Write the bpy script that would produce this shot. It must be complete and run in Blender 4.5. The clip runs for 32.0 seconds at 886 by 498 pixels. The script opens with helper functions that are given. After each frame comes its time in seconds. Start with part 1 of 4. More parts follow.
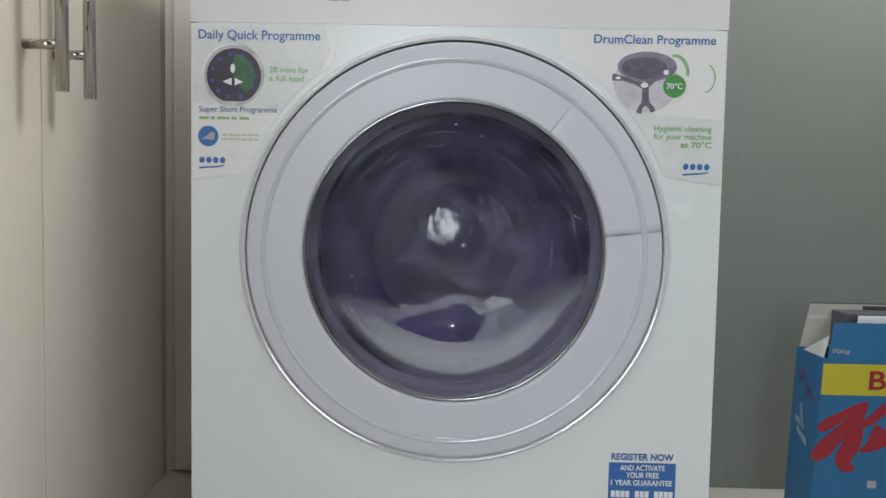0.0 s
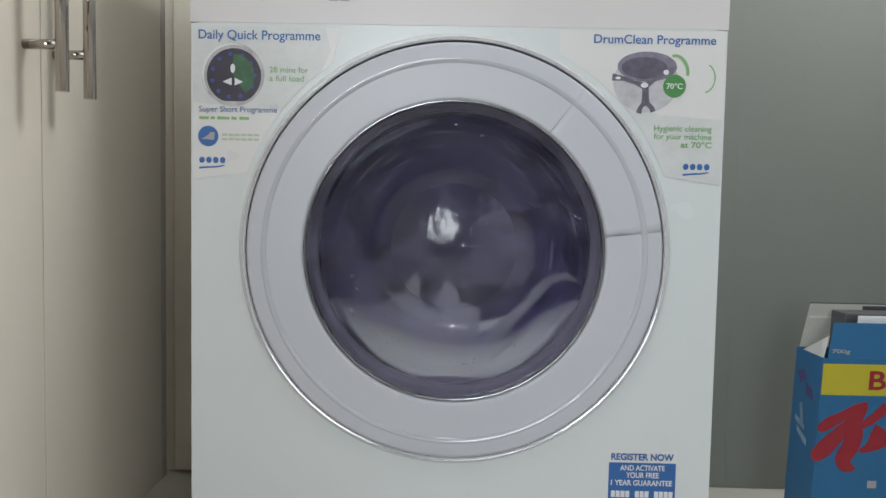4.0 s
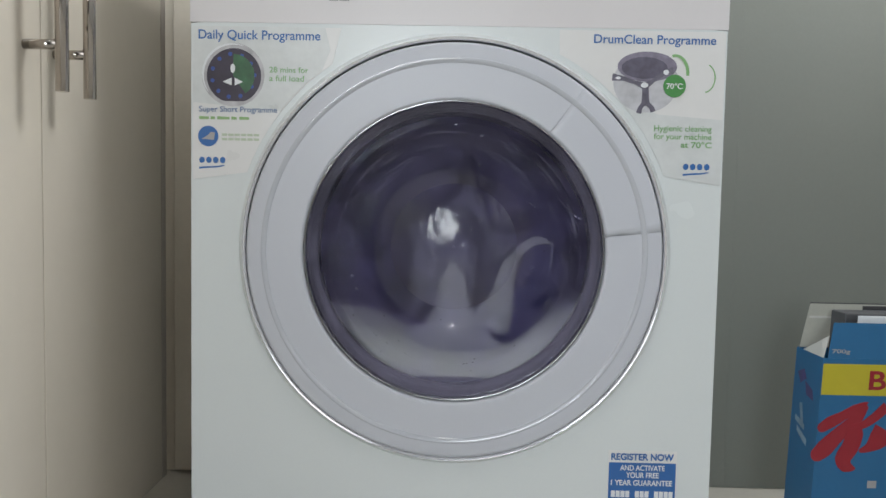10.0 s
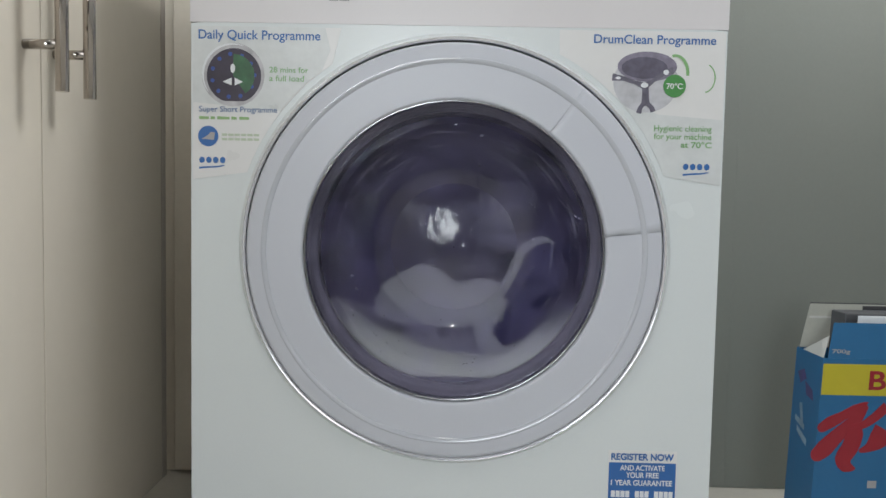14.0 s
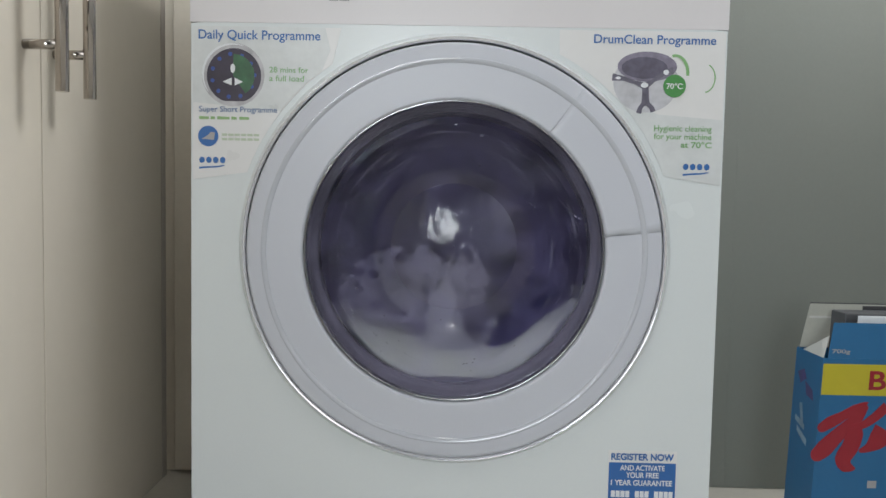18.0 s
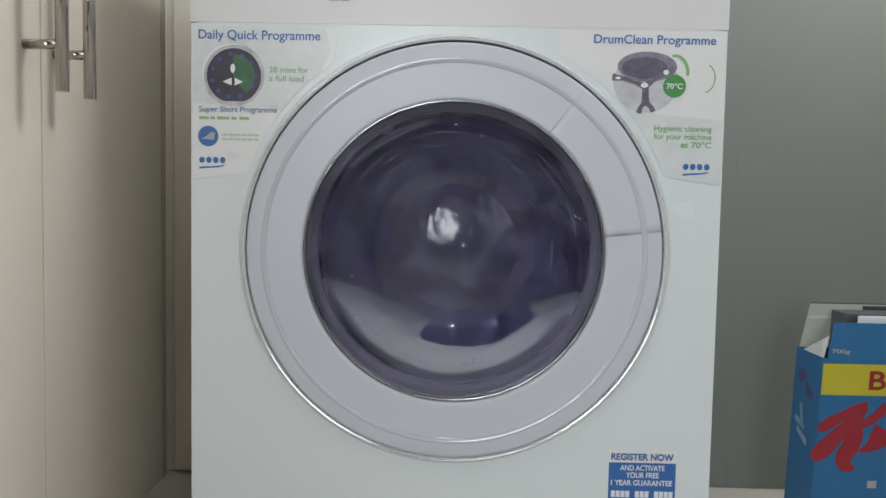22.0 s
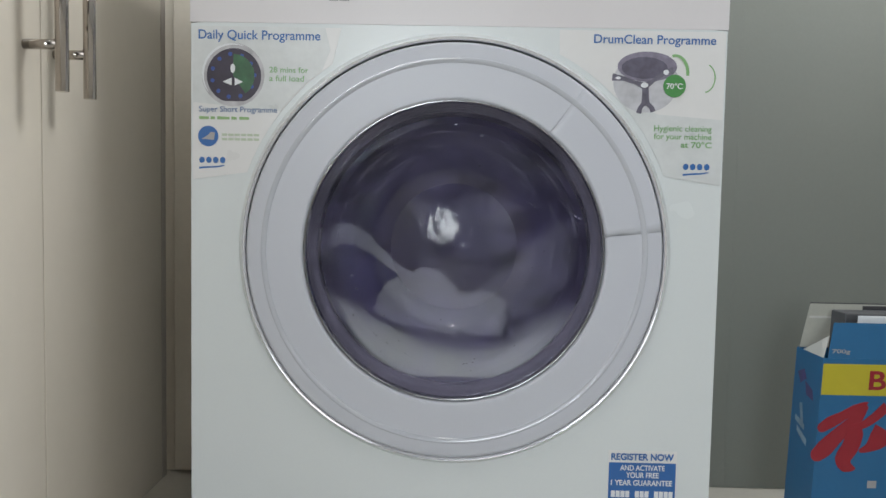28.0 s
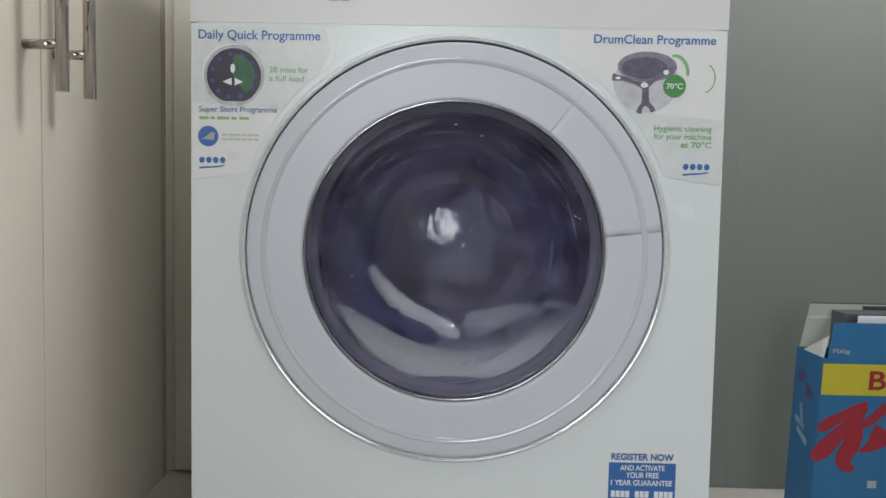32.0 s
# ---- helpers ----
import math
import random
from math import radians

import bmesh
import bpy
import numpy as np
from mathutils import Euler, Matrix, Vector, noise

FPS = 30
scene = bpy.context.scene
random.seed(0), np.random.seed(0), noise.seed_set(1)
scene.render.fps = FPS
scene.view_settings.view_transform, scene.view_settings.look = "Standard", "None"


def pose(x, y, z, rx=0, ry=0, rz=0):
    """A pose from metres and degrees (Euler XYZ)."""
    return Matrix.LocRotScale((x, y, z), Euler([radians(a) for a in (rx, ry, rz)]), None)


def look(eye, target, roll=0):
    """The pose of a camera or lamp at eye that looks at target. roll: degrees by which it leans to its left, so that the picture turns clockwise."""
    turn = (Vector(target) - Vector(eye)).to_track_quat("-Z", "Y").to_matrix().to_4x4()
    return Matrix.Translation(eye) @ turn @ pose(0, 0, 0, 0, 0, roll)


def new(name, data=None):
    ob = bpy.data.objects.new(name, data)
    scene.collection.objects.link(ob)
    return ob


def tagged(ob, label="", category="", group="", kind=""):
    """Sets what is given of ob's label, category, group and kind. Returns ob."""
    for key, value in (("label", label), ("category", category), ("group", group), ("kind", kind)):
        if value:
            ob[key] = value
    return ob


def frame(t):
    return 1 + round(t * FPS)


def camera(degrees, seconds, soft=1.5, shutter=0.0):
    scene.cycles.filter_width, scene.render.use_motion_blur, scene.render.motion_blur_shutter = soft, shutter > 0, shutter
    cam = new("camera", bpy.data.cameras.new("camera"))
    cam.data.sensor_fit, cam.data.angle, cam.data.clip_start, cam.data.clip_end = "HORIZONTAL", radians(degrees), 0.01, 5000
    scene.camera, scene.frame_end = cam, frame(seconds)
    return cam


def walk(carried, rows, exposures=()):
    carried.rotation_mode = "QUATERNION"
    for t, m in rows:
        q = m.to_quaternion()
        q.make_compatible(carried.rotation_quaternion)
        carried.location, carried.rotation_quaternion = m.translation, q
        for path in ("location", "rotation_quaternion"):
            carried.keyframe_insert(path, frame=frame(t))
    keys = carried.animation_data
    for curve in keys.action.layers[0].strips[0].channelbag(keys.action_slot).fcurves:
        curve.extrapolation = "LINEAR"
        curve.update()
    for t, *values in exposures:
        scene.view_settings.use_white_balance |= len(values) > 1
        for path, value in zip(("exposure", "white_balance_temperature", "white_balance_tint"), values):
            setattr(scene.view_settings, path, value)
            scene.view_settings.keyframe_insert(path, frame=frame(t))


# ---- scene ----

from math import sin, cos, pi, hypot, atan2

# ---------------------------------------------------------------- camera
EYE = Vector((0.0011, -0.8978, 0.5278))
AHEAD = Vector((-0.01466, 0.99782, -0.06435))
cam = camera(58.32, 32.0, soft=1.5, shutter=1.0)
walk(cam, [(0.0, look(EYE, EYE + AHEAD, 1.099)), (32.0, look(EYE, EYE + AHEAD, 1.099))],
     [(0.0, 0.0, 6500, 10), (32.0, 0.0, 6500, 10)])

# ---------------------------------------------------------------- light
world = bpy.data.worlds.new("sky")
scene.world = world
world.use_nodes = True
sky = world.node_tree.nodes.new("ShaderNodeTexSky")
sky.sky_type = "NISHITA"
sky.sun_disc = False
sky.sun_elevation = radians(35)
sky.sun_rotation = radians(150)
world.node_tree.links.new(sky.outputs[0], world.node_tree.nodes["Background"].inputs[0])
world.node_tree.nodes["Background"].inputs[1].default_value = 0.1


def area(name, m, sx, sy, watts, colour):
    d = bpy.data.lights.new(name, "AREA")
    d.shape, d.size, d.size_y, d.energy, d.color = "RECTANGLE", sx, sy, watts, colour
    ob = new(name, d)
    ob.matrix_world = m
    return ob


# daylight in the opening of the window behind and of the windows at both sides, the ceiling lamp, and an added, unseen
# strip lamp above the washing machine
area("window_daylight", look((-0.27, -2.93, 0.98), (-0.20, 0, 0.88)), 0.50, 0.78, 18.0, (0.86, 0.93, 0.98))
for wy, wz, target, wide, high, watts in ((-1.65, 1.55, (0.0, -1.55, 1.20), 1.00, 1.28, 5.2), (0.16, 1.68, (-0.5, -0.50, 0.65), 0.36, 0.55, 17.0)):
    area("side_window_daylight", look((0.94, wy, wz), target), wide, high, watts, (0.95, 0.98, 1.0))
area("west_window_daylight", look((-0.94, -1.25, 1.10), (0.1, -0.2, 0.7)), 0.50, 1.00, 4.5, (0.92, 0.96, 1.0))
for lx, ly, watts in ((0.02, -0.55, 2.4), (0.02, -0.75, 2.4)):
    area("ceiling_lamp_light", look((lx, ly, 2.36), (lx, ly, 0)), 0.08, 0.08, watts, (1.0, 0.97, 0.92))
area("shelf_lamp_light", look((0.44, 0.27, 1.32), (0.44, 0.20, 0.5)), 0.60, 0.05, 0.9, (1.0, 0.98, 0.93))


# ---------------------------------------------------------------- materials
def material(name, colour, rough=0.5, metal=0.0, spread=0.06, scale=8.0, fine=120.0, bump=0.0, coat=0.0, spec=0.5, rough_spread=0.08):
    """A surface with broad and fine variation of colour and gloss, and fine relief."""
    m = bpy.data.materials.new(name)
    m.use_nodes = True
    n, l = m.node_tree.nodes, m.node_tree.links
    b = n["Principled BSDF"]
    b.inputs["Metallic"].default_value = metal
    b.inputs["Coat Weight"].default_value = coat
    b.inputs["Coat Roughness"].default_value = 0.08
    b.inputs["Specular IOR Level"].default_value = spec
    co = n.new("ShaderNodeTexCoord")
    broad, grain = n.new("ShaderNodeTexNoise"), n.new("ShaderNodeTexNoise")
    broad.inputs["Scale"].default_value, broad.inputs["Detail"].default_value = scale, 4
    grain.inputs["Scale"].default_value, grain.inputs["Detail"].default_value = fine, 3
    for t in (broad, grain):
        l.new(co.outputs["Object"], t.inputs["Vector"])
    mix = n.new("ShaderNodeMix")
    mix.data_type = "FLOAT"
    mix.inputs[0].default_value = 0.35
    l.new(broad.outputs[0], mix.inputs[2])
    l.new(grain.outputs[0], mix.inputs[3])
    ramp = n.new("ShaderNodeValToRGB")
    lo, hi = 1 - spread, 1 + spread
    ramp.color_ramp.elements[0].position, ramp.color_ramp.elements[1].position = 0.3, 0.7
    ramp.color_ramp.elements[0].color = (*[c * lo for c in colour], 1)
    ramp.color_ramp.elements[1].color = (*[min(1, c * hi) for c in colour], 1)
    l.new(mix.outputs[0], ramp.inputs[0])
    l.new(ramp.outputs[0], b.inputs["Base Color"])
    r = n.new("ShaderNodeMapRange")
    r.inputs[3].default_value, r.inputs[4].default_value = max(0.02, rough - rough_spread), rough + rough_spread
    l.new(broad.outputs[0], r.inputs[0])
    l.new(r.outputs[0], b.inputs["Roughness"])
    if bump:
        bp = n.new("ShaderNodeBump")
        bp.inputs["Strength"].default_value, bp.inputs["Distance"].default_value = bump, 0.002
        l.new(grain.outputs[0], bp.inputs["Height"])
        l.new(bp.outputs[0], b.inputs["Normal"])
    return m


def glass_material(name, tint, gloss_rough=0.03, film=0.0, blur=0.0, gloss=1.36, wavy=0.0, skirt=0.0, veil_colour=(0.42, 0.385, 0.72)):
    """Clear window glass: light passes straight, gloss by Fresnel; film: how much of it a wet soapy film veils, set to
    lift the darks behind too.
    """
    m = bpy.data.materials.new(name)
    m.use_nodes = True
    n, l = m.node_tree.nodes, m.node_tree.links
    n.remove(n["Principled BSDF"])
    tr, gl, fr, mx = (n.new("ShaderNode" + k) for k in ("BsdfTransparent", "BsdfGlossy", "Fresnel", "MixShader"))
    tr.inputs[0].default_value = (*tint, 1)
    if blur:
        wet = n.new("ShaderNodeBsdfRefraction")
        wet.inputs["Color"].default_value = (*tint, 1)
        wet.inputs["Roughness"].default_value, wet.inputs["IOR"].default_value = blur, 1.045
        both = n.new("ShaderNodeMixShader")
        both.inputs[0].default_value = 0.7
        l.new(tr.outputs[0], both.inputs[1])
        l.new(wet.outputs[0], both.inputs[2])
        tr = both
    gl.inputs["Roughness"].default_value = gloss_rough
    if wavy:
        # a skin of water ripples the reflections
        at, run, ripple, relief = (n.new("ShaderNode" + k) for k in ("TexCoord", "Mapping", "TexNoise", "Bump"))
        # water runs down, so the ripples are drawn out upright
        run.inputs["Scale"].default_value = (1.0, 1.0, 0.55)
        ripple.inputs["Scale"].default_value, ripple.inputs["Detail"].default_value = 85, 3
        relief.inputs["Strength"].default_value, relief.inputs["Distance"].default_value = wavy, 0.003
        l.new(at.outputs["Object"], run.inputs["Vector"])
        l.new(run.outputs[0], ripple.inputs["Vector"])
        l.new(ripple.outputs[0], relief.inputs["Height"])
        l.new(relief.outputs[0], gl.inputs["Normal"])
    if skirt:
        # droplets scatter part of the gloss wide
        wide, pair = n.new("ShaderNodeBsdfGlossy"), n.new("ShaderNodeMixShader")
        wide.inputs["Roughness"].default_value, pair.inputs[0].default_value = 0.16, skirt
        l.new(gl.outputs[0], pair.inputs[1])
        l.new(wide.outputs[0], pair.inputs[2])
        gl = pair
    fr.inputs[0].default_value = gloss
    l.new(fr.outputs[0], mx.inputs[0])
    l.new(tr.outputs[0], mx.inputs[1])
    l.new(gl.outputs[0], mx.inputs[2])
    if film:
        df, veil, no, mr, co = (n.new("ShaderNode" + k) for k in ("BsdfDiffuse", "MixShader", "TexNoise", "MapRange", "TexCoord"))
        df.inputs[0].default_value = (*veil_colour, 1)
        no.inputs["Scale"].default_value, no.inputs["Detail"].default_value, no.inputs["Distortion"].default_value = 15, 5, 1.2
        l.new(co.outputs["Object"], no.inputs["Vector"])
        mr.inputs[1].default_value, mr.inputs[2].default_value = 0.3, 0.75
        mr.inputs[3].default_value, mr.inputs[4].default_value = film * 0.3, film * 2.1
        l.new(no.outputs[0], mr.inputs[0])
        l.new(mr.outputs[0], veil.inputs[0])
        l.new(mx.outputs[0], veil.inputs[1])
        l.new(df.outputs[0], veil.inputs[2])
        mx = veil
    l.new(mx.outputs[0], n["Material Output"].inputs[0])
    return m


ENAMEL = material("white_enamel", (0.675, 0.71, 0.715), 0.26, spec=0.4, spread=0.015, scale=5, fine=300, bump=0.02, rough_spread=0.04)
PLASTIC = material("white_plastic", (0.545, 0.56, 0.612), 0.32, spec=0.3, spread=0.015, scale=6, fine=400, bump=0.02, rough_spread=0.04)
GLOSS = material("glossy_plastic", (0.50, 0.515, 0.56), 0.08, spread=0.01, scale=6, fine=400, coat=0.6, spec=0.5, rough_spread=0.02)
FASCIA = material("fascia_plastic", (0.66, 0.635, 0.645), 0.35, spread=0.015, scale=6, fine=400, bump=0.03)
CHROME = material("chrome", (0.46, 0.46, 0.47), 0.12, 1.0, spread=0.2, fine=60, rough_spread=0.03)
HIGHLIGHT_BEAD = material("highlight_bead_metal", (0.80, 0.80, 0.83), 0.10, 0.7, spread=0.04, rough_spread=0.04)
BRUSHED = material("brushed_steel", (0.45, 0.41, 0.375), 0.10, 1.0, spread=0.08, scale=20, fine=300, rough_spread=0.02)
# drum and hub steel darkened so their colour carries the shade inside
DARKENED_STEEL = material("darkened_drum_steel", (0.145, 0.14, 0.185), 0.55, 1.0, spread=0.3, scale=14, fine=90, bump=0.2)
DARKENED_HUB = material("darkened_hub_steel", (0.055, 0.052, 0.075), 0.6, 0.4, spread=0.3, scale=14, fine=90, bump=0.2)
HOLE = material("hole_dark", (0.02, 0.02, 0.025), 0.6)
RUBBER = material("grey_rubber", (0.14, 0.135, 0.178), 0.65, spread=0.15, scale=20, bump=0.1)
DARK = material("dark_gap", (0.02, 0.02, 0.02), 0.8)
GLASS = glass_material("door_glass", (0.79, 0.785, 0.85), 0.07, film=0.085, blur=0.55, gloss=1.64, wavy=0.5, skirt=0.10)
WALL_GLASS = glass_material("bowl_wall_glass", (0.88, 0.88, 0.93), 0.06, film=0.09, blur=0.55, gloss=1.62, wavy=0.06)
# mauve haze put on the rim to lighten the dark seal behind
RIM_GLASS = glass_material("rim_glass", (0.86, 0.85, 0.92), 0.05, film=0.12, gloss=1.45, veil_colour=(0.42, 0.40, 0.56))
# for the drops, and for the pale arcs that imitate reflections
DROP = glass_material("water_drop", (0.95, 0.95, 0.97), 0.03, film=0.20, veil_colour=(0.62, 0.62, 0.70))
CREAM = material("cream_door", (0.565, 0.512, 0.43), 0.18, spread=0.03, scale=3, fine=60, bump=0.03)
CARCASS = material("cabinet_board", (0.36, 0.32, 0.28), 0.45, spread=0.04, scale=4)
BEIGE = material("beige_panel", (0.70, 0.64, 0.54), 0.5, spread=0.05, scale=5, bump=0.05)
WALLP = material("grey_green_paint", (0.180, 0.190, 0.170), 0.5, spread=0.04, scale=3, fine=160, bump=0.05)
PAINT = material("wall_paint", (0.58, 0.58, 0.57), 0.7, spread=0.03, scale=3, fine=160, bump=0.05)
# dark colour stands for the unlit end of the room in reflections
UNLIT_PAINT = material("unlit_wall_paint", (0.11, 0.10, 0.095), 0.7, spread=0.05, scale=3, fine=160, bump=0.05)
FLOOR = material("floor_vinyl", (0.44, 0.42, 0.37), 0.4, spread=0.08, scale=6, fine=90, bump=0.05)
WHITE_CLOTH = material("white_cotton", (0.565, 0.585, 0.56), 0.9, spread=0.24, scale=11, fine=700, bump=0.5, spec=0.2)
# white cloth coloured darker, to offset the light on pieces near the glass
DIMMED_WHITE = material("dimmed_white_cotton", (0.285, 0.29, 0.31), 0.9, spread=0.22, scale=18, fine=700, bump=0.5, spec=0.2)
NAVY_CLOTH = material("navy_cotton", (0.008, 0.010, 0.058), 0.85, spread=0.25, scale=18, fine=700, bump=0.5, spec=0.2)
DARK_CLOTH = material("dark_cotton", (0.022, 0.019, 0.080), 0.85, spread=0.5, scale=18, fine=700, bump=0.5, spec=0.2)
DUSK_CLOTH = material("dusk_cotton", (0.095, 0.090, 0.150), 0.85, spread=0.5, scale=14, fine=700, bump=0.5, spec=0.2)
PALE_CLOTH = material("pale_cotton", (0.14, 0.14, 0.165), 0.9, spread=0.12, scale=18, fine=700, bump=0.5, spec=0.2)
GREY_CLOTH = material("grey_cotton", (0.13, 0.13, 0.17), 0.9, spread=0.15, scale=14, fine=700, bump=0.5, spec=0.2)
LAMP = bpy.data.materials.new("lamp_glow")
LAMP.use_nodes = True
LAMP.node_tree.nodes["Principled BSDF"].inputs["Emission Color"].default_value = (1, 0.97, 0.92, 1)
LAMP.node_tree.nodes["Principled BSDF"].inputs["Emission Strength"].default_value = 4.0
INK_BLUE = material("blue_ink", (0.03, 0.13, 0.38), 0.4, spread=0.05)
INK_SOFT = material("soft_blue_ink", (0.10, 0.17, 0.32), 0.4, spread=0.08)
INK_GREEN = material("green_ink", (0.22, 0.42, 0.18), 0.4, spread=0.05)
INK_WHITE = material("white_ink", (0.72, 0.74, 0.76), 0.4, spread=0.03)
INK_GREY = material("grey_ink", (0.33, 0.33, 0.34), 0.4, spread=0.1, scale=40)
RIM_SILVER = material("pictured_silver", (0.46, 0.45, 0.47), 0.4, spread=0.35, scale=45)
SOFT_GREEN = material("soft_green_ink", (0.26, 0.42, 0.18), 0.4, spread=0.1)
PALE_GREEN = material("pale_green_ink", (0.46, 0.53, 0.40), 0.4)
DIAL_DARK = material("dial_dark", (0.035, 0.025, 0.045), 0.35, spread=0.2, scale=60)
DIAL_BLUE = material("dial_blue", (0.03, 0.07, 0.28), 0.35)
DIAL_GREEN = material("dial_green", (0.032, 0.105, 0.045), 0.35, spread=0.4, scale=70)
FILM = material("sticker_film", (0.71, 0.705, 0.70), 0.3, spread=0.02, scale=10)
FILM_SHADE = material("sticker_print", (0.62, 0.64, 0.64), 0.3, spread=0.08, scale=25)
BOX_BLUE = material("box_blue", (0.014, 0.118, 0.262), 0.4, spread=0.06, scale=10, fine=200)
BOX_YELLOW = material("box_yellow", (0.47, 0.40, 0.022), 0.4, spread=0.04)
BOX_RED = material("box_red", (0.27, 0.011, 0.022), 0.4, spread=0.06)
PALE_CARD = material("pale_card", (0.56, 0.56, 0.53), 0.8, spread=0.05, scale=20, fine=200, bump=0.1)
CARD = material("grey_card", (0.40, 0.40, 0.35), 0.8, spread=0.08, scale=20, fine=200, bump=0.1)
SIDE_RED = material("side_red_print", (0.065, 0.045, 0.15), 0.4, spread=0.3, scale=40)
SIDE_PALE = material("side_pale_print", (0.20, 0.29, 0.38), 0.4, spread=0.3, scale=40)
BOX_DARK = material("box_dark", (0.06, 0.06, 0.065), 0.4, spread=0.2, scale=30)


# ---------------------------------------------------------------- mesh helpers
def finish(name, bm, mat, parent=None, label="", smooth=True):
    me = bpy.data.meshes.new(name)
    bmesh.ops.recalc_face_normals(bm, faces=bm.faces)
    bm.to_mesh(me)
    bm.free()
    for p in me.polygons:
        p.use_smooth = smooth
    me.materials.append(mat)
    ob = new(name, me)
    ob.parent = parent
    if label:
        tagged(ob, label)
    return ob


def part(name, bm, mat, parent, label="", smooth=False):
    return finish(name, bm, mat, parent, label, smooth)


def add_box(bm, lo, hi, bevel=0.0, seg=2):
    g = bmesh.ops.create_cube(bm, size=1.0)
    c, s = [(a + b) / 2 for a, b in zip(lo, hi)], [b - a for a, b in zip(lo, hi)]
    for v in g["verts"]:
        v.co = Vector([c[i] + v.co[i] * s[i] for i in range(3)])
    if bevel:
        edges = list({e for v in g["verts"] for e in v.link_edges})
        bmesh.ops.bevel(bm, geom=edges, offset=bevel, segments=seg, affect="EDGES", profile=0.5)
    return bm


def box(lo, hi, bevel=0.0, seg=2):
    return add_box(bmesh.new(), lo, hi, bevel, seg)


def add_tube(bm, a, b, r, n=24, r2=None):
    a, b = Vector(a), Vector(b)
    m = Matrix.Translation((a + b) / 2) @ (b - a).to_track_quat("Z", "Y").to_matrix().to_4x4()
    bmesh.ops.create_cone(bm, cap_ends=True, segments=n, radius1=r, radius2=r if r2 is None else r2, depth=(b - a).length, matrix=m)
    return bm


def add_turned(bm, profile, a0=0.0, a1=360.0, n=144, closed=False, centre=(0, 0.467)):
    """Turn a profile of (radius, y) about the door's axis, from a0 to a1 degrees."""
    full = abs(a1 - a0) >= 359.9
    steps = n if full else max(2, round(n * (a1 - a0) / 360))
    rings = []
    for i in range(steps if full else steps + 1):
        a = radians(a0 + (a1 - a0) * i / steps)
        rings.append([bm.verts.new((centre[0] + r * cos(a), y, centre[1] + r * sin(a))) for r, y in profile])
    pairs = list(zip(rings, rings[1:])) + ([(rings[-1], rings[0])] if full else [])
    k = len(profile)
    for p, q in pairs:
        for j in range(k if closed else k - 1):
            bm.faces.new((p[j], p[(j + 1) % k], q[(j + 1) % k], q[j]))
    if not full and closed:
        bm.faces.new(rings[0])
        bm.faces.new(rings[-1])
    return bm


def turned(profile, **kw):
    return add_turned(bmesh.new(), profile, **kw)


def rounded(profile, steps=4):
    """Smooth a profile through its points."""
    out = []
    p = [Vector((a, b, 0)) for a, b in profile]
    for i in range(len(p) - 1):
        p0, p1, p2, p3 = p[max(i - 1, 0)], p[i], p[i + 1], p[min(i + 2, len(p) - 1)]
        for s in range(steps):
            t = s / steps
            v = 0.5 * ((2 * p1) + (p2 - p0) * t + (2 * p0 - 5 * p1 + 4 * p2 - p3) * t * t + (3 * p1 - p0 - 3 * p2 + p3) * t ** 3)
            out.append((max(v.x, 0.0), v.y))
    out.append(profile[-1])
    return out


def add_plate(bm, points, y, thick=0.0004):
    """A thin flat shape facing the front, outlined by (x, z) points."""
    f = [bm.verts.new((x, y, z)) for x, z in points]
    b = [bm.verts.new((x, y + thick, z)) for x, z in points]
    bm.faces.new(f)
    bm.faces.new(b[::-1])
    for i in range(len(f)):
        j = (i + 1) % len(f)
        bm.faces.new((f[i], b[i], b[j], f[j]))
    return bm


def disc(cx, cz, r, n=40, rz=None):
    return [(cx + r * cos(2 * pi * i / n), cz + (rz or r) * sin(2 * pi * i / n)) for i in range(n)]


def stroke(points, widths):
    """Outline of a brush stroke along points with a width at each."""
    left, right = [], []
    for i, (x, z) in enumerate(points):
        a, b = points[max(i - 1, 0)], points[min(i + 1, len(points) - 1)]
        d = Vector((b[0] - a[0], b[1] - a[1])).normalized()
        w = widths[i] / 2
        left.append((x - d.y * w, z + d.x * w))
        right.append((x + d.y * w, z - d.x * w))
    return left + right[::-1]


def lettering(words, x, z, width, height, y, mat, parent, bold=0.018, name="lettering", label=""):
    """Flat raised words in the built-in font, fitted to a width and a height, facing the front."""
    cu = bpy.data.curves.new(name, "FONT")
    cu.body, cu.extrude, cu.offset = words, 0.001, bold
    tmp = new("tmp", cu)
    dg = bpy.context.evaluated_depsgraph_get()
    me = bpy.data.meshes.new_from_object(tmp.evaluated_get(dg))
    bpy.data.objects.remove(tmp)
    xs = [v.co.x for v in me.vertices]
    ys = [v.co.y for v in me.vertices]
    w, h = max(xs) - min(xs), max(ys) - min(ys)
    for v in me.vertices:
        v.co = (x + (v.co.x - min(xs)) / w * width, y - 0.0001 - (0.0002 if v.co.z > 0 else 0), z + (v.co.y - min(ys)) / h * height)
    me.materials.append(mat)
    ob = new(name, me)
    ob.parent = parent
    if label:
        tagged(ob, label)
    return ob


def thing(name, label, category, group="", kind=""):
    return tagged(new(name), label, category, group, kind)


